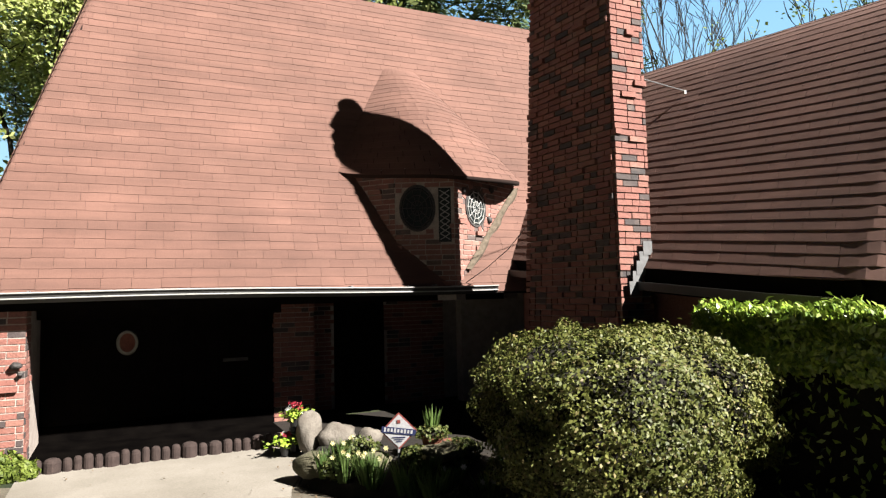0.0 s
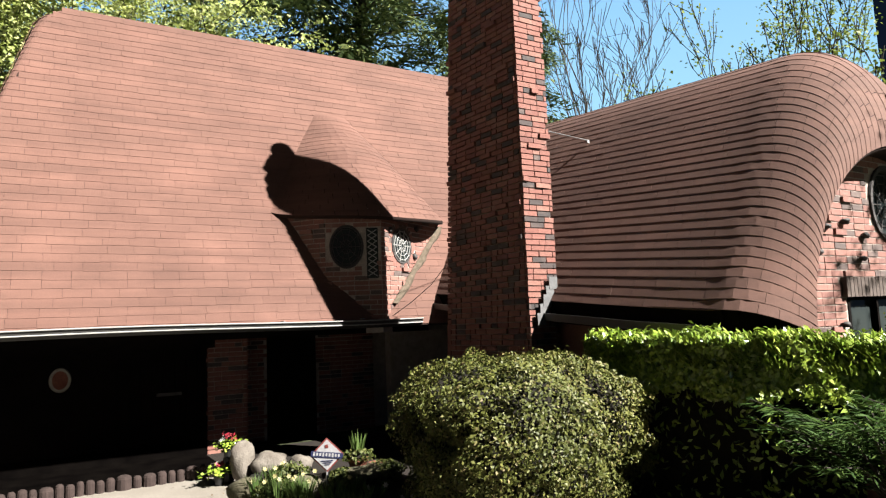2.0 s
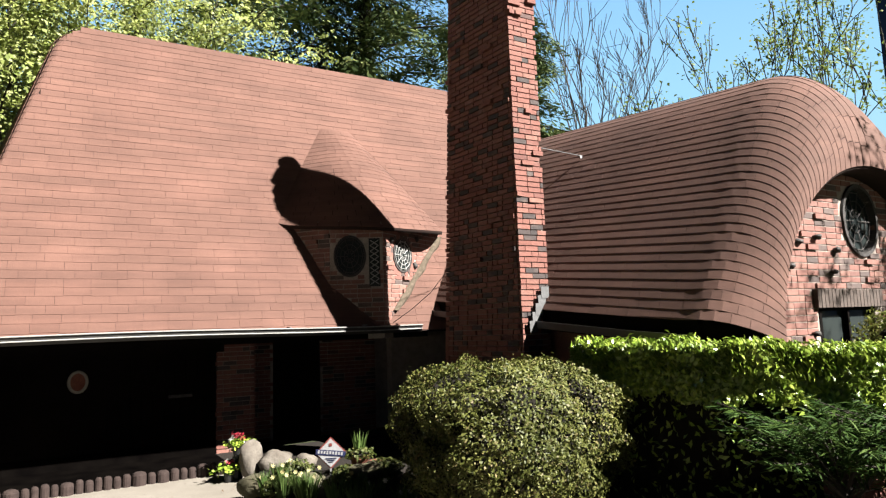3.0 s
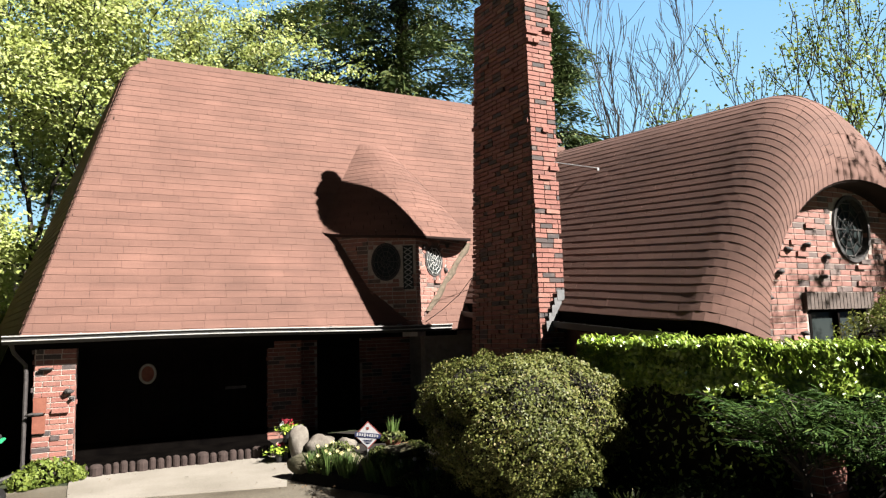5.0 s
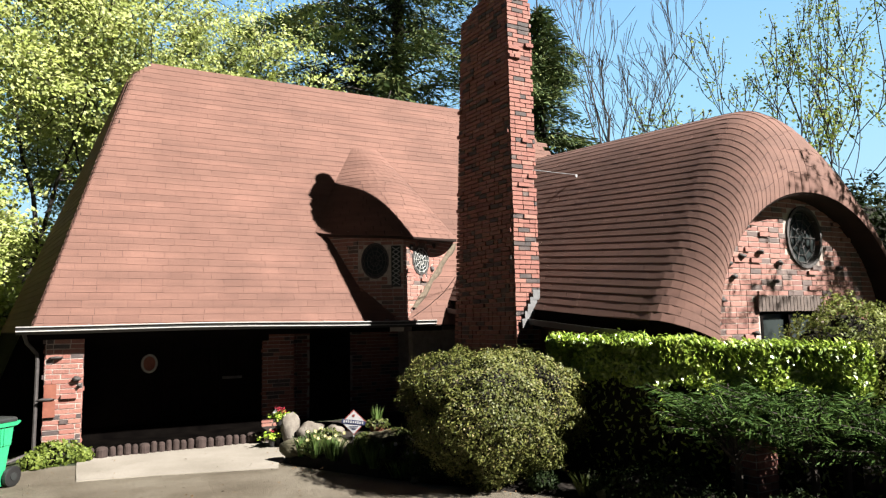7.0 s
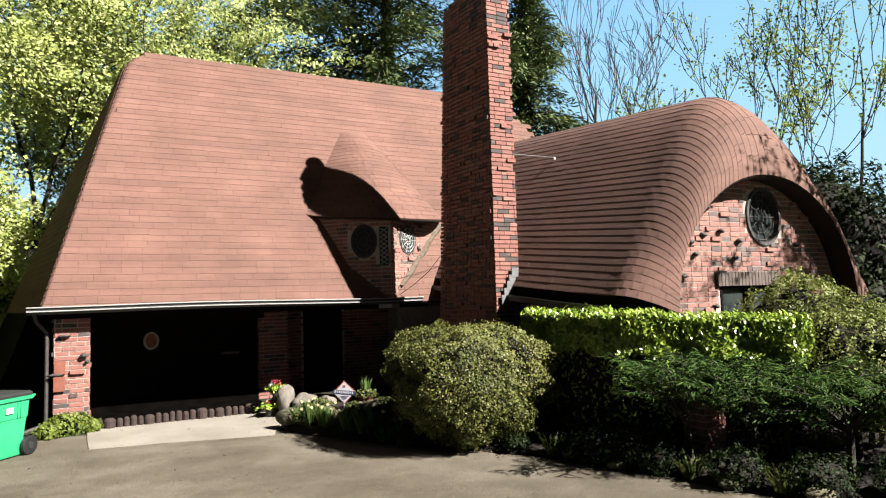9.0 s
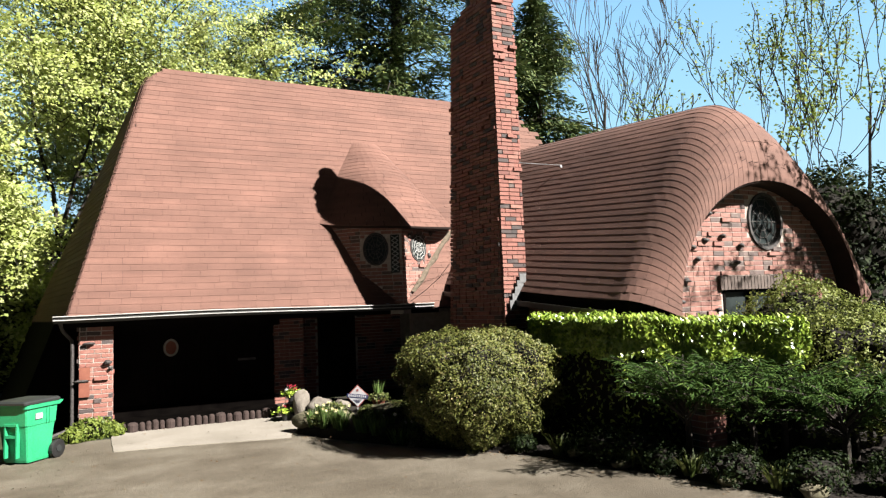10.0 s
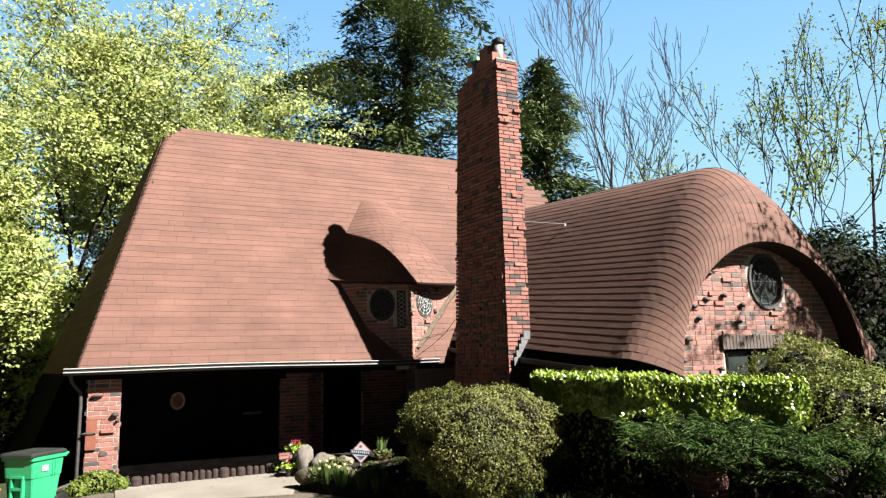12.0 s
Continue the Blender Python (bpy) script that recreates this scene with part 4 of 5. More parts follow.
# spreading yew: flat layers of drooping sprays on dark stems
yew = thing("spreading_yew", (5.35, 0.6, 0), "low spreading dark green yew with feathery flat branches", "shrub")
rs = np.random.RandomState(12)
stems, P, N, A = Mesh(), [], [], []
for x, y, drop in ((5.2, 0.8, 0), (5.65, 0.35, 0), (5.75, 0.98, 0), (6.2, 0.4, 0.06), (6.25, -0.25, 0.16), (6.8, 0.0, 0.18), (7.0, -0.6, 0.28)):
    for i in range(26):
        a = rs.uniform(0, 6.28)
        ln = rs.uniform(0.45, 1.0)
        h = rs.uniform(0.80, 1.17) - drop
        c0 = Vector((x, y, h * 0.55))
        tip = Vector((x + ln * math.cos(a), y + ln * math.sin(a), h + rs.uniform(-0.05, 0.10)))
        mid = c0.lerp(tip, 0.5) + Vector((0, 0, 0.12))
        stems.tube([c0, mid, tip], [0.014, 0.009, 0.004], 5)
        for j in range(120):
            t = rs.uniform(0.25, 1.05)
            q = c0.lerp(mid, t * 2) if t < 0.5 else mid.lerp(tip, t * 2 - 1)
            d = (tip - mid).normalized()
            lat = Vector((-d.y, d.x, 0)) * rs.choice([-1, 1])
            o = lat * rs.uniform(0, 0.17)
            P.append(q + o + Vector((0, 0, rs.normal(0, 0.02) - 0.25 * o.length)))
            A.append(lat * 0.8 + d * 0.9 + Vector((0, 0, -0.25)))
            N.append(Vector((rs.normal(0, 0.35), rs.normal(0, 0.35), 1)))
    stems.tube([(x, y, 0), (x + 0.03, y, 0.4), (x, y + 0.05, 0.85 - drop)], [0.045, 0.035, 0.02], 7)
tagged(part("foliage", leaves_mesh("foliage", np.array(P), np.array(N), 0.10, 0.14, np.array(A), 4, 0.05), L_YEW, yew), kind="stuff")
tagged(part("stem", stems, BARK, yew), kind="stuff")
# low brick post behind it
m = Mesh().box((5.75, 1.05, 0.35), (0.30, 0.30, 0.70))
low_post = tagged(part("low_post", m, MORTAR), "low red brick garden post under the yew", "post")
bricks = []
lay(bricks, (5.60, 0.895, 0), (1, 0, 0), (0, 0, 1), 0.31, 0.71, (0, -1, 0), seed=50)
lay(bricks, (5.595, 1.205, 0), (0, -1, 0), (0, 0, 1), 0.31, 0.71, (-1, 0, 0), seed=51)
set_bricks(bricks, low_post, 100)


# ---- trees ----
def grow(mesh, p, d, length, r, depth, rs, tips, spread=0.6, up=0.15, kink=0.12, ratio=0.72, forks=(2, 3), sides=6):
    """A limb that wanders and forks; tips collects where the twigs are."""
    pts, rad = [p], [r]
    steps = 4
    for i in range(steps):
        d = (d + Vector(rs.normal(0, kink, 3)) + Vector((0, 0, up * 0.3))).normalized()
        p = p + d * length / steps
        pts.append(p)
        rad.append(r * (1 - 0.4 * (i + 1) / steps))
        if depth <= 2:
            tips.append((p, d, depth))
    mesh.tube(pts, [max(q, 0.012) for q in rad], sides if depth > 1 else 4, False)
    if depth == 0:
        return
    for i in range(rs.randint(forks[0], forks[1] + 1)):
        nd = (d + Vector(rs.normal(0, spread, 3)) + Vector((0, 0, up))).normalized()
        grow(mesh, pts[-1] if i else pts[-2], nd, length * ratio * rs.uniform(0.8, 1.15), rad[-1] * 0.72, depth - 1, rs, tips, spread, up, kink, ratio, forks, sides)


def leafy_tree(at, height, seed, mat, bark, label, per_tip=9, size=0.12, cloud=0.35, spread=0.62, up=0.12, depth=5, trunk=0.16, lean=(0, 0), forks=(2, 3), category="tree", flat=0.5, first=0.28, name="tree", kink=0.10):
    rs = np.random.RandomState(seed)
    ob = thing(name, at, label, category)
    m, tips = Mesh(), []
    grow(m, Vector(at), Vector((lean[0], lean[1], 1)).normalized(), height * first, trunk, depth, rs, tips, spread, up, kink, 0.76, forks)
    part("trunk", m, bark, ob)
    if per_tip:
        base = np.array([t[0] for t in tips])
        idx = np.repeat(np.arange(len(base)), per_tip)
        sprays = 5  # leaves gather in flat sprays round each twig
        pick = rs.randint(0, sprays, len(idx))
        hub = rs.normal(size=(len(base), sprays, 3)) * cloud * np.array([1, 1, flat])
        c = base[idx] + hub[idx, pick] + rs.normal(size=(len(idx), 3)) * cloud * 0.30 * np.array([1, 1, 0.45])
        face = rs.normal(size=(len(base), sprays, 3)) * 0.5 + np.array([0.2, -0.5, 0.8])
        nrm = face[idx, pick] + rs.normal(size=c.shape) * 0.28
        tagged(part("crown", leaves_mesh("crown", c, nrm, size, 0.7, None, seed), mat, ob), kind="stuff")
    return ob


MAPLE = "spring maple with fresh yellow-green leaves behind the house"
for i, (x, y, h, s) in enumerate(((-5.4, 13.5, 10.5, 41), (-2.6, 17.5, 14.5, 42), (1.6, 19.5, 16.0, 43), (-8.0, 19.0, 14.0, 44), (-0.6, 23.5, 20.0, 45), (-4.8, 24.0, 20.0, 46), (-10.5, 15.0, 12.0, 47), (3.6, 24.0, 15.5, 49), (-3.4, 14.2, 8.0, 50), (-6.4, 11.6, 6.5, 51), (-8.6, 13.0, 8.5, 52), (-4.2, 12.0, 7.0, 53), (-5.2, 16.0, 11.0, 54), (-7.4, 15.0, 10.0, 55), (-4.4, 14.8, 8.5, 56), (-2.7, 16.4, 10.0, 57))):
    leafy_tree((x, y, 0), h, s, L_MAPLE if h > 6.8 else L_SHRUB, BARK, MAPLE, 46, 0.105, 0.44, 0.66, 0.06, 5, 0.16, flat=0.55)
leafy_tree((5.6, 21.5, 0), 14.0, 48, L_BUD, BARK, "sparse young tree with small leaves behind the ridge", 3, 0.13, 0.3, 0.5, 0.25, 5, 0.13)


def conifer(at, height, radius, seed, label, low=0.12, whorl=0.55):
    rs = np.random.RandomState(seed)
    ob = thing("conifer", at, label, "tree")
    at = Vector(at)
    m = Mesh().tube([at, at + Vector((0.1, 0, height * 0.5)), at + Vector((0, 0, height))], [radius * 0.04, radius * 0.028, 0.03], 8)
    boughs = Mesh()
    P, N, A = [], [], []
    z = height * low
    while z < height * 0.97:
        k = 1 - z / height
        for i in range(rs.randint(4, 6)):
            a = rs.uniform(0, 6.283)
            ln = radius * (k ** 0.75) * rs.uniform(0.6, 1.12) + 0.25
            d = Vector((math.cos(a), math.sin(a), 0))
            b0 = at + Vector((0, 0, z + rs.uniform(-0.2, 0.2)))
            bend = [b0 + d * ln * t + Vector((0, 0, 0.16 * ln * t - 0.42 * ln * t * t)) for t in (0, 0.35, 0.7, 1.0)]
            boughs.tube(bend, [0.05 * k + 0.02, 0.04 * k + 0.015, 0.02, 0.008], 5, False)
            lat = Vector((-d.y, d.x, 0))
            for j in range(int(4.0 * ln) + 4):  # hanging tufts along the bough
                t = rs.uniform(0.04, 1.05)
                w = rs.normal(0, 0.17) * ln * (1.15 - 0.8 * t)
                q = b0 + d * (ln * t) + lat * w + Vector((0, 0, 0.16 * ln * t - 0.42 * ln * t * t - 0.22 * abs(w)))
                n = rs.randint(34, 50)
                size = rs.uniform(0.18, 0.34)
                o = rs.normal(0, 1, (n, 3)) * np.array([size, size, size * 0.4])
                o[:, 2] -= rs.exponential(0.16, n) + 0.6 * np.hypot(o[:, 0], o[:, 1])
                P.append(np.array(q)[None] + o)
                A.append(o * np.array([1.5, 1.5, 0.5]) + np.array(d)[None] * 0.3 + np.array([[0, 0, -0.25]]) + rs.normal(0, 0.08, (n, 3)))
                N.append(np.array([0.1, -0.25, 0.9]) + rs.normal(0, 0.35, 3) + rs.normal(0, 0.16, (n, 3)))
        z += whorl * rs.uniform(0.7, 1.3) * (0.6 + 0.6 * k)
    part("trunk", m, BARK, ob)
    tagged(part("limb", boughs, BARK, ob), kind="stuff")
    tagged(part("crown", leaves_mesh("crown", np.concatenate(P), np.concatenate(N), 0.27, 0.27, np.concatenate(A), seed, 0.06), L_FIR, ob), kind="stuff")
    return ob


conifer((9.6, 18.5, 0), 27.0, 8.2, 61, "tall dark fir with drooping boughs behind the house", 0.12, 0.8)
conifer((15.5, 17.6, 0), 15.0, 5.0, 62, "smaller dark fir beside the tall one", 0.2, 0.7)
for i, (x, y, r, h) in enumerate(((-4.6, 12.2, 1.6, 2.6), (-7.2, 13.2, 2.2, 3.6), (-3.2, 15.5, 1.8, 3.4), (-9.6, 12.0, 2.2, 3.4), (-6.0, 16.5, 2.6, 4.5), (-12.5, 13.0, 2.4, 4.0), (-3.9, 16.0, 2.0, 8.0), (-5.8, 15.2, 2.2, 7.0))):
    round_bush("understory_shrub", (x, y, h * 0.5), (r, r * 0.8, h * 0.55), 9000, 0.65, 0.13, L_MAPLE if h > 5 else L_SHRUB, "leafy spring undergrowth at the edge of the wood", "shrub", 2.0, 180 + i, 0.38, 0.7)
conifer((-9.5, 11.5, 0), 15.0, 3.2, 63, "dark fir at the edge of the wood", 0.35)
BARE = "tall bare spring tree with budding twigs"
LEAFING = BARE + " and small green leaves"
leafy_tree((20.0, 20.5, 0), 23.0, 71, L_BUD, GREYBARK, BARE, 0, 0.1, 0.3, 0.30, 0.30, 6, 0.20, (0.05, 0), kink=0.06)
leafy_tree((18.6, 19.0, 0), 18.0, 72, L_BUD, BARK, BARE, 0, 0.1, 0.3, 0.34, 0.24, 6, 0.17, (0.45, -0.25), kink=0.08)
leafy_tree((17.0, 8.6, 0), 15.0, 73, L_BUD, BARK, LEAFING, 4, 0.095, 0.16, 0.36, 0.30, 6, 0.12, forks=(2, 2), first=0.25, kink=0.07)
leafy_tree((18.4, 6.6, 0), 15.0, 74, L_BUD, BARK, LEAFING, 4, 0.095, 0.16, 0.36, 0.30, 6, 0.12, forks=(2, 2), first=0.25, kink=0.07)
leafy_tree((18.6, 11.4, 0), 15.0, 75, L_BUD, BARK, LEAFING, 1, 0.12, 0.14, 0.40, 0.26, 6, 0.12, forks=(2, 3), first=0.22, kink=0.08)
leafy_tree((16.9, 6.9, 0), 12.0, 76, L_BUD, BARK, LEAFING, 2, 0.12, 0.14, 0.38, 0.28, 6, 0.09, forks=(2, 2), first=0.22, kink=0.07)
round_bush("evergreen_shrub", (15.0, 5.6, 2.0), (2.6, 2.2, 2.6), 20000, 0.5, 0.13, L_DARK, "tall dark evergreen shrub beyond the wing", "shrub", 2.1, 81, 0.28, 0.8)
round_bush("evergreen_shrub", (17.5, 8.4, 2.4), (2.0, 2.4, 2.6), 16000, 0.5, 0.13, L_SHRUB, "tall sunlit green shrub beyond the wing", "shrub", 2.1, 82, 0.30, 0.8)
# tree whose broken shade falls on the gable
leafy_tree((12.2, -1.5, 0), 11.0, 91, L_BUD, BARK, "slender tree with sparse leaves beside the wing", 6, 0.09, 0.22, 0.5, 0.12, 6, 0.09, (-0.02, 0), (2, 3))
# wood behind on the left
for i, (x, y, h) in enumerate(((-14, 24, 5.5), (-9, 30, 6.5), (-3, 32, 6.5), (4, 34, 6.0), (12, 36, 6.0), (22, 34, 5.0), (32, 28, 4.5), (36, 16, 4.0), (-18, 16, 6))):
    round_bush("far_thicket", (x, y, h * 0.45), (4.6, 3.0, h * 0.55), 9000, 0.7, 0.34, L_MAPLE if i < 4 else L_SHRUB, "distant sunlit thicket of spring foliage", "thicket", 2.0, 100 + i, 0.35, 0.75, trunk=False)


# ---- loose things ----
# log edging at the garage threshold
LOG = mottled("log_wood", (0.0198, 0.01296, 0.01152), (0.036, 0.02448, 0.0216), 12, 0.9, 0.5, 70)
edging = thing("log_edging", (1.05, 7.36, 0), "row of short brown upright logs along the garage threshold", "log edging")
r_ = random.Random(4)
x = -0.16
while x < 2.38:
    w = r_.choice([0.042, 0.046, 0.05, 0.055, 0.075, 0.085])
    h = r_.uniform(0.15, 0.18)
    part("log", Mesh().tube([(x + w, 7.36, 0.0), (x + w, 7.36, h - 0.04), (x + w, 7.36, h - 0.015), (x + w, 7.36, h)], [w, w, w * 0.85, w * 0.5], 12), LOG, edging)
    x += 2 * w + 0.008

# rocks of the bed
for i, (x, y, r, s, mat, lab) in enumerate((
    (2.50, 6.62, 0.20, (0.74, 0.55, 1.25), ROCK, "tall upright pale grey-tan stone at the bed's corner"),
    (2.83, 6.50, 0.22, (0.95, 0.8, 0.72), ROCK, "rounded grey boulder in the bed"),
    (3.10, 6.20, 0.14, (1.0, 0.8, 0.85), ROCK, "small grey stone in the bed"),
    (3.30, 4.78, 0.17, (1.5, 0.8, 0.55), MOSSROCK, "mossy flat rock under the flower pot"),
    (2.75, 5.05, 0.15, (1.1, 0.9, 0.6), MOSSROCK, "mossy rock beside the daffodils"),
    (2.35, 5.55, 0.20, (1.0, 1.0, 0.6), MOSSROCK, "low mossy rock edging the bed"),
    (3.35, 1.75, 0.09, (1.3, 0.9, 0.6), MOSSROCK, "small edging stone under the bush"),
    (3.95, 1.2, 0.10, (1.5, 0.8, 0.5), MOSSROCK, "small edging stone under the bush"),
    (4.55, 0.1, 0.10, (1.4, 0.9, 0.6), MOSSROCK, "dark mossy edging stone below the yew"),
    (5.05, -0.6, 0.11, (1.4, 0.9, 0.6), MOSSROCK, "dark mossy edging stone below the yew"),
    (5.6, -1.35, 0.10, (1.3, 0.9, 0.6), MOSSROCK, "dark mossy edging stone below the yew"),
    (2.42, 3.6, 0.08, (1.3, 1.0, 0.6), MOSSROCK, "small mossy edging stone"))):
    x = in_bed(x, y, 0.04)
    ob = part("rock", lump((x, y, bed_height(x, y) - 0.03 + r * s[2] * 0.75), r, i + 5, s, 0.28), mat)
    tagged(ob, lab, "rock", "rocks of the garden bed")


def blades(name, c, n, h, spread, mat, label, category, seed=1, width=0.016, flowers=None, extra=None):
    """A clump of strap leaves, with flower heads if asked."""
    rs = np.random.RandomState(seed)
    ob = thing(name, c, label, category)
    m, heads = Mesh(), []
    for i in range(n):
        a, k = rs.uniform(0, 6.28), rs.uniform(0.2, 1)
        b = Vector(c) + Vector((math.cos(a), math.sin(a), 0)) * spread * 0.4 * k
        t = b + Vector((math.cos(a) * spread * 0.7 * k, math.sin(a) * spread * 0.7 * k, h * rs.uniform(0.6, 1.05)))
        mid = b.lerp(t, 0.55) + Vector((0, 0, h * 0.12))
        s = Vector((-math.sin(a + 0.7), math.cos(a + 0.7), 0)) * width * 0.5
        k0 = len(m.v)
        m.v += [tuple(b - s), tuple(b + s), tuple(mid + s), tuple(mid - s), tuple(t)]
        m.f += [(k0, k0 + 1, k0 + 2, k0 + 3), (k0 + 3, k0 + 2, k0 + 4)]
        if flowers and i % flowers[0] == 0:
            heads.append(t + Vector((0, 0, 0.02)))
    tagged(part("leaves", m, mat, ob), kind="stuff")
    for p in heads:
        f = Mesh()
        face = Vector((rs.uniform(-0.6, 0.2), -1, rs.uniform(0, 0.6))).normalized()
        u = face.cross(Vector((0, 0, 1))).normalized()
        v = u.cross(face)
        for j in range(6):
            a = j * math.pi / 3
            e, e2 = u * math.cos(a) + v * math.sin(a), u * math.cos(a + 0.5) + v * math.sin(a + 0.5)
            e3 = u * math.cos(a - 0.5) + v * math.sin(a - 0.5)
            R = flowers[2]
            f.quad(p, p + e3 * R * 0.6 + face * 0.008, p + e * R + face * 0.012, p + e2 * R * 0.6 + face * 0.008)
        f.tube([p, p + face * R * 0.5], [R * 0.22, R * 0.32], 6)
        part("flower", f, flowers[1], ob)
    return ob


YELLOW = mottled("yellow_petal", (0.2376, 0.2088, 0.072), (0.288, 0.27, 0.1512), 30, 0.6, 0.1)
WHITE = mottled("white_petal", (0.252, 0.252, 0.2376), (0.2952, 0.2952, 0.2808), 30, 0.6, 0.1)
RED = mottled("red_petal", (0.162, 0.0036, 0.0108), (0.2232, 0.0072, 0.0216), 30, 0.6, 0.1)
DAFF = "clump of yellow daffodils with grassy leaves in the bed"
for i, (x, y, n, fl) in enumerate(((2.40, 5.05, 90, 14), (2.30, 4.75, 80, 16), (2.62, 4.85, 70, 14), (2.25, 5.35, 60, 20), (2.55, 5.4, 70, 18), (2.42, 4.45, 60, 30))):
    x = in_bed(x, y)
    blades("daffodil_clump", (x, y, bed_height(x, y) - 0.02), n, 0.30, 0.16, L_BLADE, DAFF, "flowers", i + 3, 0.014, (fl * 2, YELLOW, 0.026))
GR = "low grassy clump of bulb leaves at the bed's edge"
for i, (x, y, h) in enumerate(((2.75, 4.35, 0.26), (2.95, 4.2, 0.28), (3.15, 4.3, 0.26), (2.6, 3.9, 0.22), (2.85, 3.8, 0.24), (3.4, 4.1, 0.26), (3.05, 4.55, 0.2))):
    x = in_bed(x, y)
    blades("grass_clump", (x, y, bed_height(x, y) - 0.02), 80, h, 0.17, L_BLADE if i % 2 else L_YEW, GR, "plant", i + 23, 0.011, (40, WHITE, 0.03) if i in (2, 5) else None)
for i, (x, y) in enumerate(((4.45, 1.15), (4.30, 0.95), (4.75, 0.5), (3.75, 1.35), (3.35, 2.0), (4.95, -0.3))):
    x = in_bed(x, y)
    blades("fern_clump", (x, y, bed_height(x, y) - 0.02), 34, 0.24, 0.20, L_SHRUB, "small yellowish fern clump at the bed's edge", "plant", i + 43, 0.03)
# weeds round the pillar's foot
for i, (x, y, r) in enumerate(((-0.55, 7.15, 0.16), (-0.38, 7.28, 0.14), (-0.78, 6.98, 0.12), (-0.22, 7.2, 0.10), (-0.64, 7.3, 0.15))):
    round_bush("weeds", (x, y, r * 0.75), (r * 1.2, r, r * 1.25), 700, 0.7, 0.05, L_BUD, "leafy green weeds at the pillar's foot", "plant", 2.0, 140 + i, 0.4, 0.6, trunk=False)
# Clumps past the fourth take the darker leaf, shade painted into their colour.
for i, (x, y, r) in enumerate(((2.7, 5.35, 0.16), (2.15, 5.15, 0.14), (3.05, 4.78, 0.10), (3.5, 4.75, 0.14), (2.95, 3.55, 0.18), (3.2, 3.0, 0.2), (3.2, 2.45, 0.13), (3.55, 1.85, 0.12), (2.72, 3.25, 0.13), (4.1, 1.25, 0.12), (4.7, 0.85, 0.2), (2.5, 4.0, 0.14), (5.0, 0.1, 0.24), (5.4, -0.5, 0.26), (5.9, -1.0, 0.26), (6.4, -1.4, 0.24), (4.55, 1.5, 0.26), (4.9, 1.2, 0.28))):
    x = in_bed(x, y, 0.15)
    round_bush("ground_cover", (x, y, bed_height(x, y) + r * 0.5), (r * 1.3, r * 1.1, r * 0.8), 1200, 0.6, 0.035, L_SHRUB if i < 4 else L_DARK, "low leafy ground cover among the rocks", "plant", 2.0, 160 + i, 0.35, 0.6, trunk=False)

# Black strip added over the door's sunlit foot to read as shade.
part("door_seal", Mesh().box((1.2, 9.025, 0.12), (2.95, 0.02, 0.20)), FLOOR, door, "near-black strip at the door's foot that stands in for shade")
# potted cyclamen by the tall stone
PLASTIC = mottled("black_plastic", (0.0054, 0.0054, 0.0054), (0.0108, 0.0108, 0.0108), 20, 0.5, 0.05)
for i, (x, y, z, k) in enumerate(((2.32, 6.78, 0.03, 4), (2.46, 6.92, 0.30, 4))):
    pot = thing("potted_cyclamen", (x, y, z), "red and white cyclamen in a small black pot", "flower pot")
    part("pot", Mesh().tube([(x, y, z), (x, y, z + 0.10), (x, y, z + 0.11)], [0.045, 0.062, 0.066], 14), PLASTIC, pot)
    rs = np.random.RandomState(70 + i)
    c = rs.normal(size=(160, 3)) * np.array([0.07, 0.06, 0.03]) + np.array([x, y, z + 0.15])
    tagged(part("foliage", leaves_mesh("foliage", c, rs.normal(size=(160, 3)) * 0.5 + np.array([0, -0.3, 1]), 0.05, 0.85, None, i), L_LAUREL, pot), kind="stuff")
    for j in range(7):
        p = np.array([x, y, z + 0.22 + 0.02 * rs.rand()]) + rs.normal(size=3) * np.array([0.05, 0.03, 0.02]) + np.array([0.02, 0, 0])
        q = rs.normal(size=(9, 3)) * 0.014 + p
        part("flower", leaves_mesh("flower", q, rs.normal(size=(9, 3)) + np.array([0, -1, 0.4]), 0.04, 0.8, None, j), RED if j < 5 else WHITE, pot)
part_stand = part("pedestal", Mesh().tube([(2.46, 6.92, 0.03), (2.46, 6.92, 0.30)], [0.07, 0.06], 10), PLASTIC)
tagged(part_stand, "small black pedestal under a flower pot", "stand")

# terracotta pots
pot = thing("terracotta_pot", (3.24, 4.84, 0.36), "terracotta pot of spiky bulbs on the rockery", "flower pot")
part("pot", Mesh().tube([(3.24, 4.84, 0.34), (3.24, 4.84, 0.46), (3.24, 4.84, 0.465), (3.24, 4.84, 0.50)], [0.065, 0.095, 0.105, 0.108], 18), TERRACOTTA, pot)
blades("bulb_plant", (3.24, 4.84, 0.47), 34, 0.30, 0.10, L_BLADE, "upright grey-green bulb leaves in a pot", "plant", 90, 0.014)
round_bush("trailing_plant", (3.24, 4.84, 0.52), (0.15, 0.14, 0.07), 500, 0.6, 0.035, L_SHRUB, "pale green trailing plant filling a pot", "plant", 2.0, 171, 0.4, 0.6, trunk=False)
pot = thing("terracotta_pot", (3.52, 4.95, 0.3), "terracotta dish lying on the rockery", "flower pot")
part("pot", Mesh().tube([(3.52, 4.95, 0.33), (3.52, 4.95, 0.36), (3.52, 4.95, 0.40)], [0.07, 0.10, 0.11], 16), TERRACOTTA, pot)

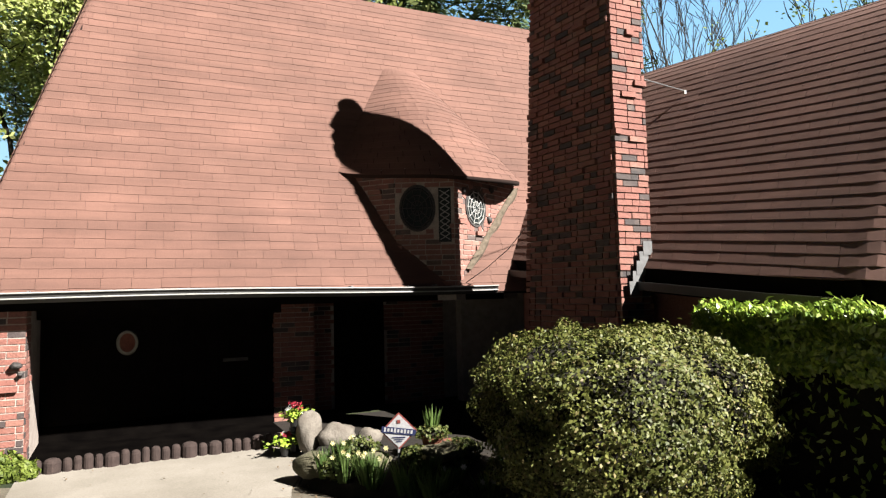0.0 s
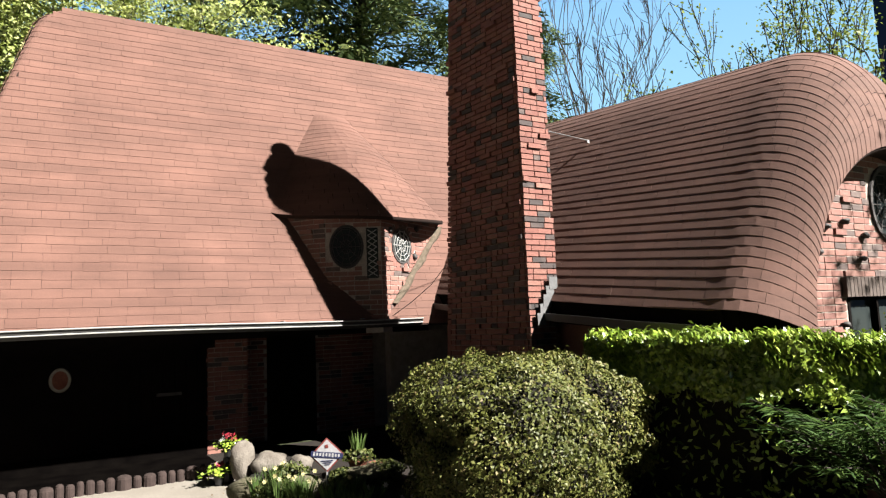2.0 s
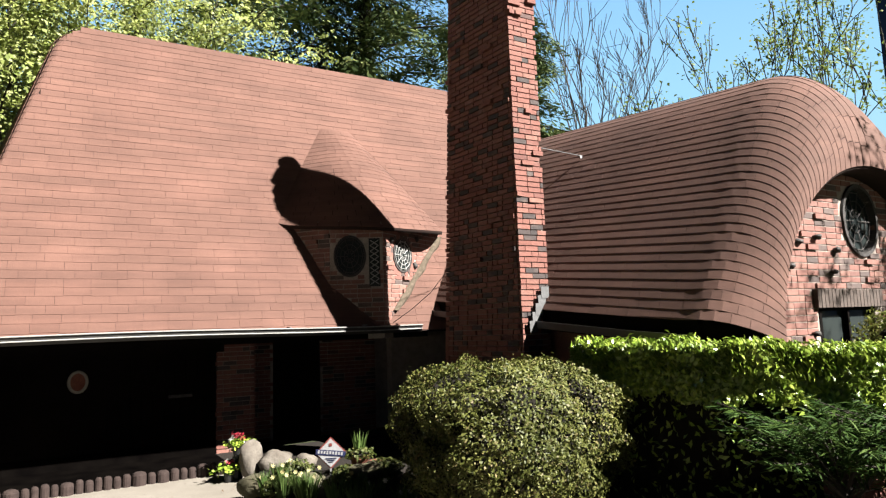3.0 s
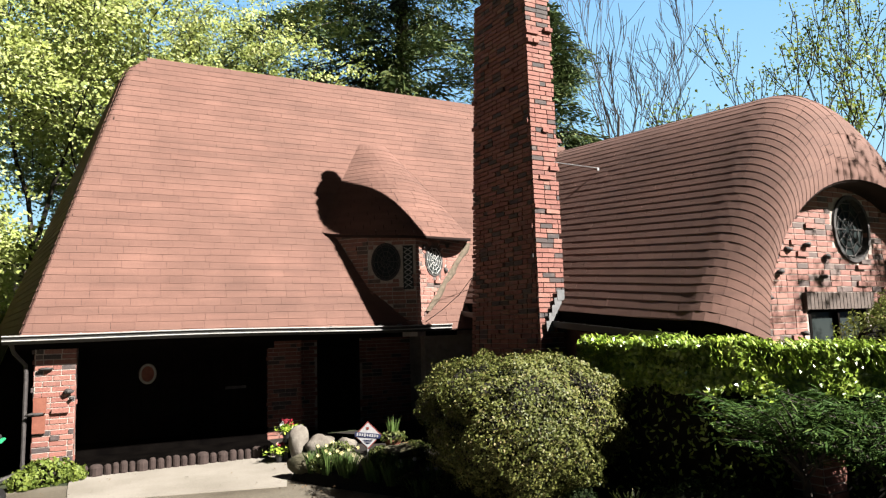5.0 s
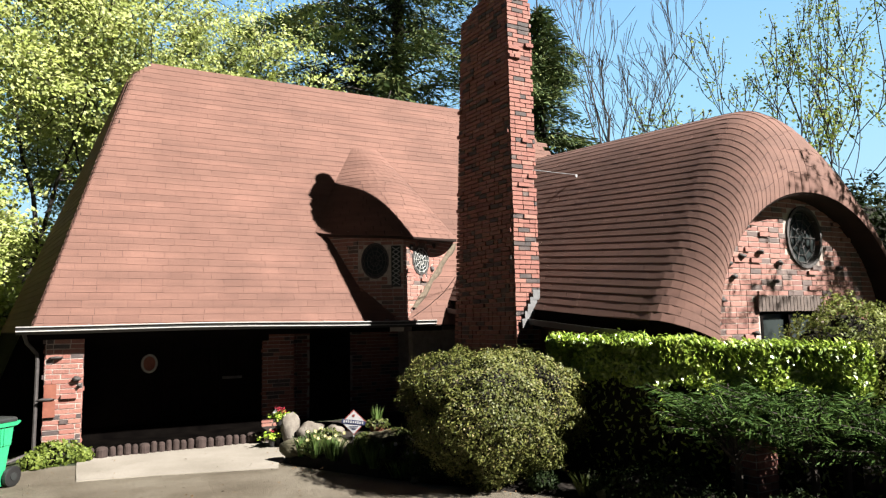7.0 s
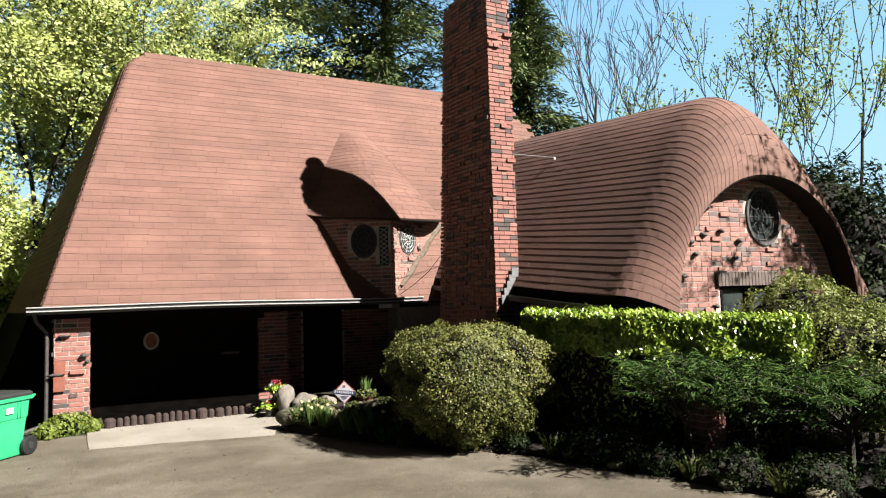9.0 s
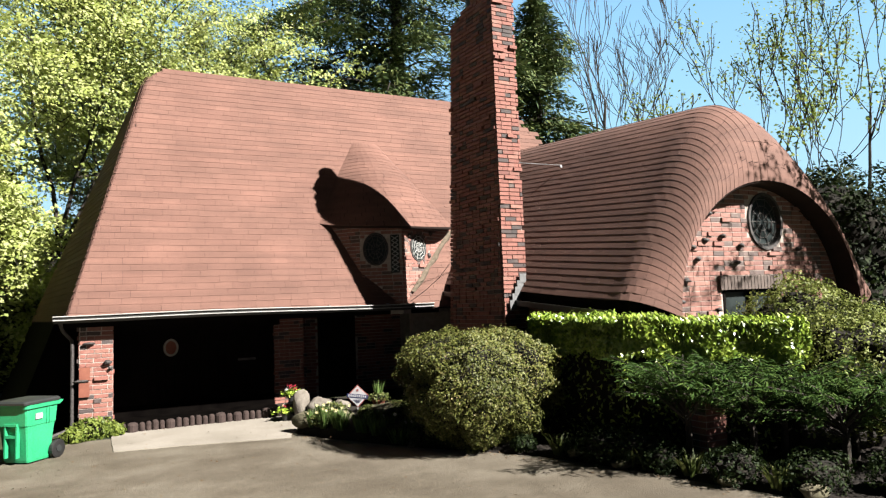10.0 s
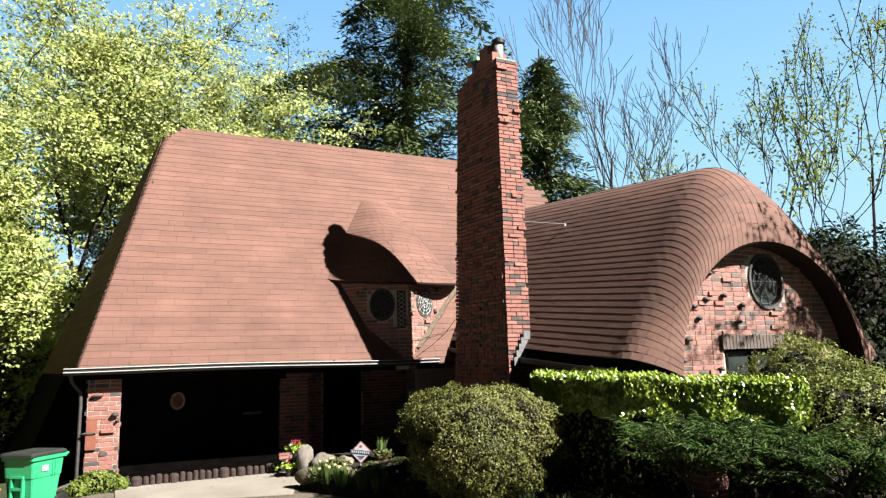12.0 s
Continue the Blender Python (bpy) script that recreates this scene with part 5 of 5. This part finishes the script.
# diamond-shaped yard sign on a stake
SIGNWHITE = mottled("sign_white", (0.2088, 0.2088, 0.216), (0.2448, 0.2448, 0.252), 12, 0.4, 0.03)
SIGNRED = mottled("sign_red", (0.108, 0.0216, 0.018), (0.1296, 0.0288, 0.0252), 12, 0.4, 0.03)
SIGNBLUE = mottled("sign_blue", (0.0072, 0.0108, 0.036), (0.0108, 0.0144, 0.0504), 12, 0.4, 0.03)
sign = thing("yard_sign", (2.93, 4.88, 0.1), "white diamond yard sign with dark banner on a stake", "sign")
S = Vector((2.93, 4.88, 0.56))
R = Vector((0.93, -0.36, 0)).normalized()
U = Vector((0, 0, 1))
F = Vector((-0.36, -0.93, 0)).normalized()


def plate(k, o, w=1.0):
    m = Mesh()
    c = [S + R * k * w + F * o, S + U * k + F * o, S - R * k * w + F * o, S - U * k + F * o]
    m.v = [tuple(p) for p in c] + [tuple(p - F * 0.004) for p in c]
    m.f = [(0, 1, 2, 3), (7, 6, 5, 4)] + [(i, 4 + i, 4 + (i + 1) % 4, (i + 1) % 4) for i in range(4)]
    return m


part("panel", plate(0.165, 0.0), SIGNRED, sign, "dark red edge")
part("panel_face", plate(0.148, 0.006), SIGNWHITE, sign)
turn = Matrix((R, F, U)).transposed() @ Matrix.Rotation(0.13, 3, 'Y')
banner = part("banner", Mesh().box(S + F * 0.010 + R * 0.0, (0.31, 0.004, 0.055), turn), SIGNBLUE, sign, "dark blue banner")
for k in range(9):
    part("letter_bar", Mesh().box(S + F * 0.0135 + turn @ Vector((-0.125 + 0.03 * k, 0, 0.002)), (0.018, 0.002, 0.030 if k % 3 else 0.038), turn), SIGNWHITE, banner)
for k in range(3):
    part("letter_bar", Mesh().box(S + F * 0.0115 + U * (-0.055 - 0.018 * k), (0.12 - 0.035 * k, 0.002, 0.007), Matrix((R, F, U)).transposed()), SIGNBLUE, sign)
part("emblem", Mesh().box(S + F * 0.0115 + U * 0.085, (0.03, 0.002, 0.03), Matrix((R, F, U)).transposed()), SIGNRED, sign)
part("stake", Mesh().box(S + Vector((0, 0.006, -0.22)), (0.02, 0.008, 0.5)), METAL, sign)

# green wheeled bin and a yellow one behind it
BINGREEN = mottled("green_plastic", (0.013, 0.20, 0.082), (0.02, 0.235, 0.105), 3, 0.4, 0.04, 50)
BINLID = mottled("dark_lid_plastic", (0.0108, 0.0126, 0.0126), (0.018, 0.0198, 0.0198), 5, 0.5, 0.05, 50)
BINYELLOW = mottled("yellow_plastic", (0.216, 0.1188, 0.0072), (0.252, 0.1512, 0.0108), 5, 0.5, 0.05, 50)


def wheeled_bin(at, turn, w, d, h, body_mat, lid_mat, label):
    """A moulded cart: tapered body with a stepped rim, ribs, hinged lid, wheels and a grab bar."""
    ob = thing("wheeled_bin", (0, 0, 0), label, "bin")
    O = []
    for z, k, kd in ((0.02, 0.76, 0.70), (0.05, 0.79, 0.73), (h * 0.58, 0.89, 0.90), (h * 0.60, 0.92, 0.94), (h * 0.86, 0.96, 1.0), (h * 0.865, 1.05, 1.08), (h * 0.93, 1.06, 1.09)):
        a, b, c = w / 2 * k, d / 2 * kd, 0.055
        O.append([Vector((x, y, z)) for x, y in ((-a + c, -b), (-a + 0.6 * c, -b), (a - 0.6 * c, -b), (a - c * 0.25, -b + c * 0.25), (a, -b + c), (a, b - c), (a - c, b), (-a + c, b), (-a, b - c), (-a, -b + c), (-a + c * 0.25, -b + c * 0.25))])
    n = len(O[0])
    m = Mesh().grid(O, True)
    m.f += [tuple(range(n))[::-1], tuple(range(6 * n, 7 * n))]
    body = part("body", m, body_mat, ob)
    lid = [[Vector((p.x * q, p.y * q - 0.02, h * 0.93 + z)) for p in O[-1]] for q, z in ((1.03, 0.0), (1.04, 0.025), (0.97, 0.045), (0.5, 0.065), (0.2, 0.07))]
    m = Mesh().grid(lid, True)
    m.f.append(tuple(range(4 * n, 5 * n)))
    part("lid", m, lid_mat, ob, "dark grey lid" if lid_mat is not body_mat else "")
    for q in (-1, 1):
        wheel = part("wheel", Mesh().tube([(q * w * 0.44, d * 0.40, 0.12), (q * w * 0.45, d * 0.40, 0.12), (q * w * 0.53, d * 0.40, 0.12), (q * w * 0.54, d * 0.40, 0.12)], [0.10, 0.12, 0.12, 0.10], 20), BLACKMETAL, ob)
        part("hub", Mesh().tube([(q * w * 0.535, d * 0.40, 0.12), (q * w * 0.555, d * 0.40, 0.12)], 0.045, 12), BINLID, wheel)
    part("grab_bar", Mesh().tube([(-w * 0.42, d * 0.5, h * 0.86), (-w * 0.42, d * 0.62, h * 0.90), (w * 0.42, d * 0.62, h * 0.90), (w * 0.42, d * 0.5, h * 0.86)], 0.016, 8), body_mat, ob)
    # moulded lift pocket with its cross bar, and stiffening ribs
    y = -d * 0.47
    m = Mesh().box((-w * 0.17, y, h * 0.36), (0.022, 0.05, h * 0.50)).box((w * 0.17, y, h * 0.36), (0.022, 0.05, h * 0.50)).box((0, y, h * 0.62), (w * 0.38, 0.06, 0.03)).box((0, y - 0.01, h * 0.44), (w * 0.34, 0.03, 0.035))
    part("lift_pocket", m, body_mat, body)
    for q in (-1, 1):
        for k in (0.12, 0.2):
            part("rib", Mesh().box((q * w * 0.475, d * k - 0.02, h * 0.72), (0.02, 0.014, h * 0.24)), body_mat, body)
    part("sticker", Mesh().box((w * 0.487, -d * 0.16, h * 0.73), (0.012, d * 0.20, h * 0.09)), SIGNWHITE, body, "small white sticker")
    ob.matrix_basis = Matrix.Translation(at) @ Matrix.Rotation(radians(turn), 4, 'Z')
    return ob


wheeled_bin((-1.27, 5.95, 0.006), -38, 0.50, 0.56, 0.82, BINGREEN, BINLID, "bright green wheeled bin with a dark lid on the drive")
wheeled_bin((-1.95, 5.55, 0.006), -30, 0.50, 0.50, 0.42, BINYELLOW, BINYELLOW, "yellow plastic bin beside the green one")

# fallen twigs, gravel and leaves on the drive and apron
rs = np.random.RandomState(31)
n = 520
c = np.stack([rs.uniform(-2.5, 3.2, n), rs.uniform(0.5, 7.2, n), np.full(n, 0.014)], 1)
c[:, 2] = np.where((c[:, 1] > 4.8) & (c[:, 0] > -0.3), 0.035, 0.012)
edge = rs.rand(n) < 0.6
k = rs.rand(n)
i_ = rs.randint(2, 11, n)
E0 = np.array(EDGE)
pe = E0[i_] * (1 - k)[:, None] + E0[i_ + 1] * k[:, None] + rs.normal(0, 0.12, (n, 2)) + np.array([-0.1, -0.05])
c[edge, :2] = pe[edge]
nr = rs.normal(0, 0.25, (n, 3)) + np.array([0, 0, 1])
tagged(part("leaf_litter", leaves_mesh("leaf_litter", c, nr, 0.028, 0.6, None, 3), LITTER), "scattered dry brown leaves and grit on the drive", "leaf litter", kind="stuff")

# pale grit on the asphalt
GRIT = mottled("grit", (0.1008, 0.09, 0.072), (0.1728, 0.1512, 0.1224), 30, 0.95)
rs = np.random.RandomState(77)
n = 7000
c = np.stack([rs.uniform(-4.5, 5.5, n), rs.uniform(-2.5, 6.3, n), np.full(n, 0.009)], 1)
keep = c[:, 0] < np.interp(c[:, 1], [e[1] for e in EDGE[::-1]], [e[0] for e in EDGE[::-1]])
keep &= ~((c[:, 1] > 5.1) & (c[:, 0] > -0.4))
c = c[keep]
tagged(part("gravel", leaves_mesh("gravel", c, rs.normal(0, 0.3, c.shape) + np.array([0, 0, 1]), 0.011, 0.9, None, 8), GRIT), "fine pale grit scattered on the asphalt drive", "gravel", kind="stuff")

# pale blue sky seen far behind the trees
def sky_build(nt, b):
    g = nt.nodes.new("ShaderNodeNewGeometry")
    s = nt.nodes.new("ShaderNodeSeparateXYZ")
    nt.links.new(g.outputs["Position"], s.inputs[0])
    mr = node(nt, "ShaderNodeMapRange", From_Min=0.0, From_Max=420.0)
    nt.links.new(s.outputs[2], mr.inputs[0])
    col = ramp(nt, mr.outputs[0], [(0.0, (0.56, 0.83, 0.97)), (0.35, (0.37, 0.69, 0.96)), (1.0, (0.12, 0.35, 0.85))])
    e = nt.nodes.new("ShaderNodeEmission")
    e.inputs[1].default_value = 0.225
    nt.links.new(col, e.inputs[0])
    nt.links.new(e.outputs[0], nt.nodes["Material Output"].inputs[0])


SKY = material("far_sky", sky_build)
m = Mesh().grid([[(480 * math.sin(a), 480 * math.cos(a), z) for a in np.linspace(-1.0, 1.15, 24)] for z in (-2, 120, 260, 420)])
tagged(part("backdrop", m, SKY), "pale blue clear sky far behind the trees", "sky", kind="structure")
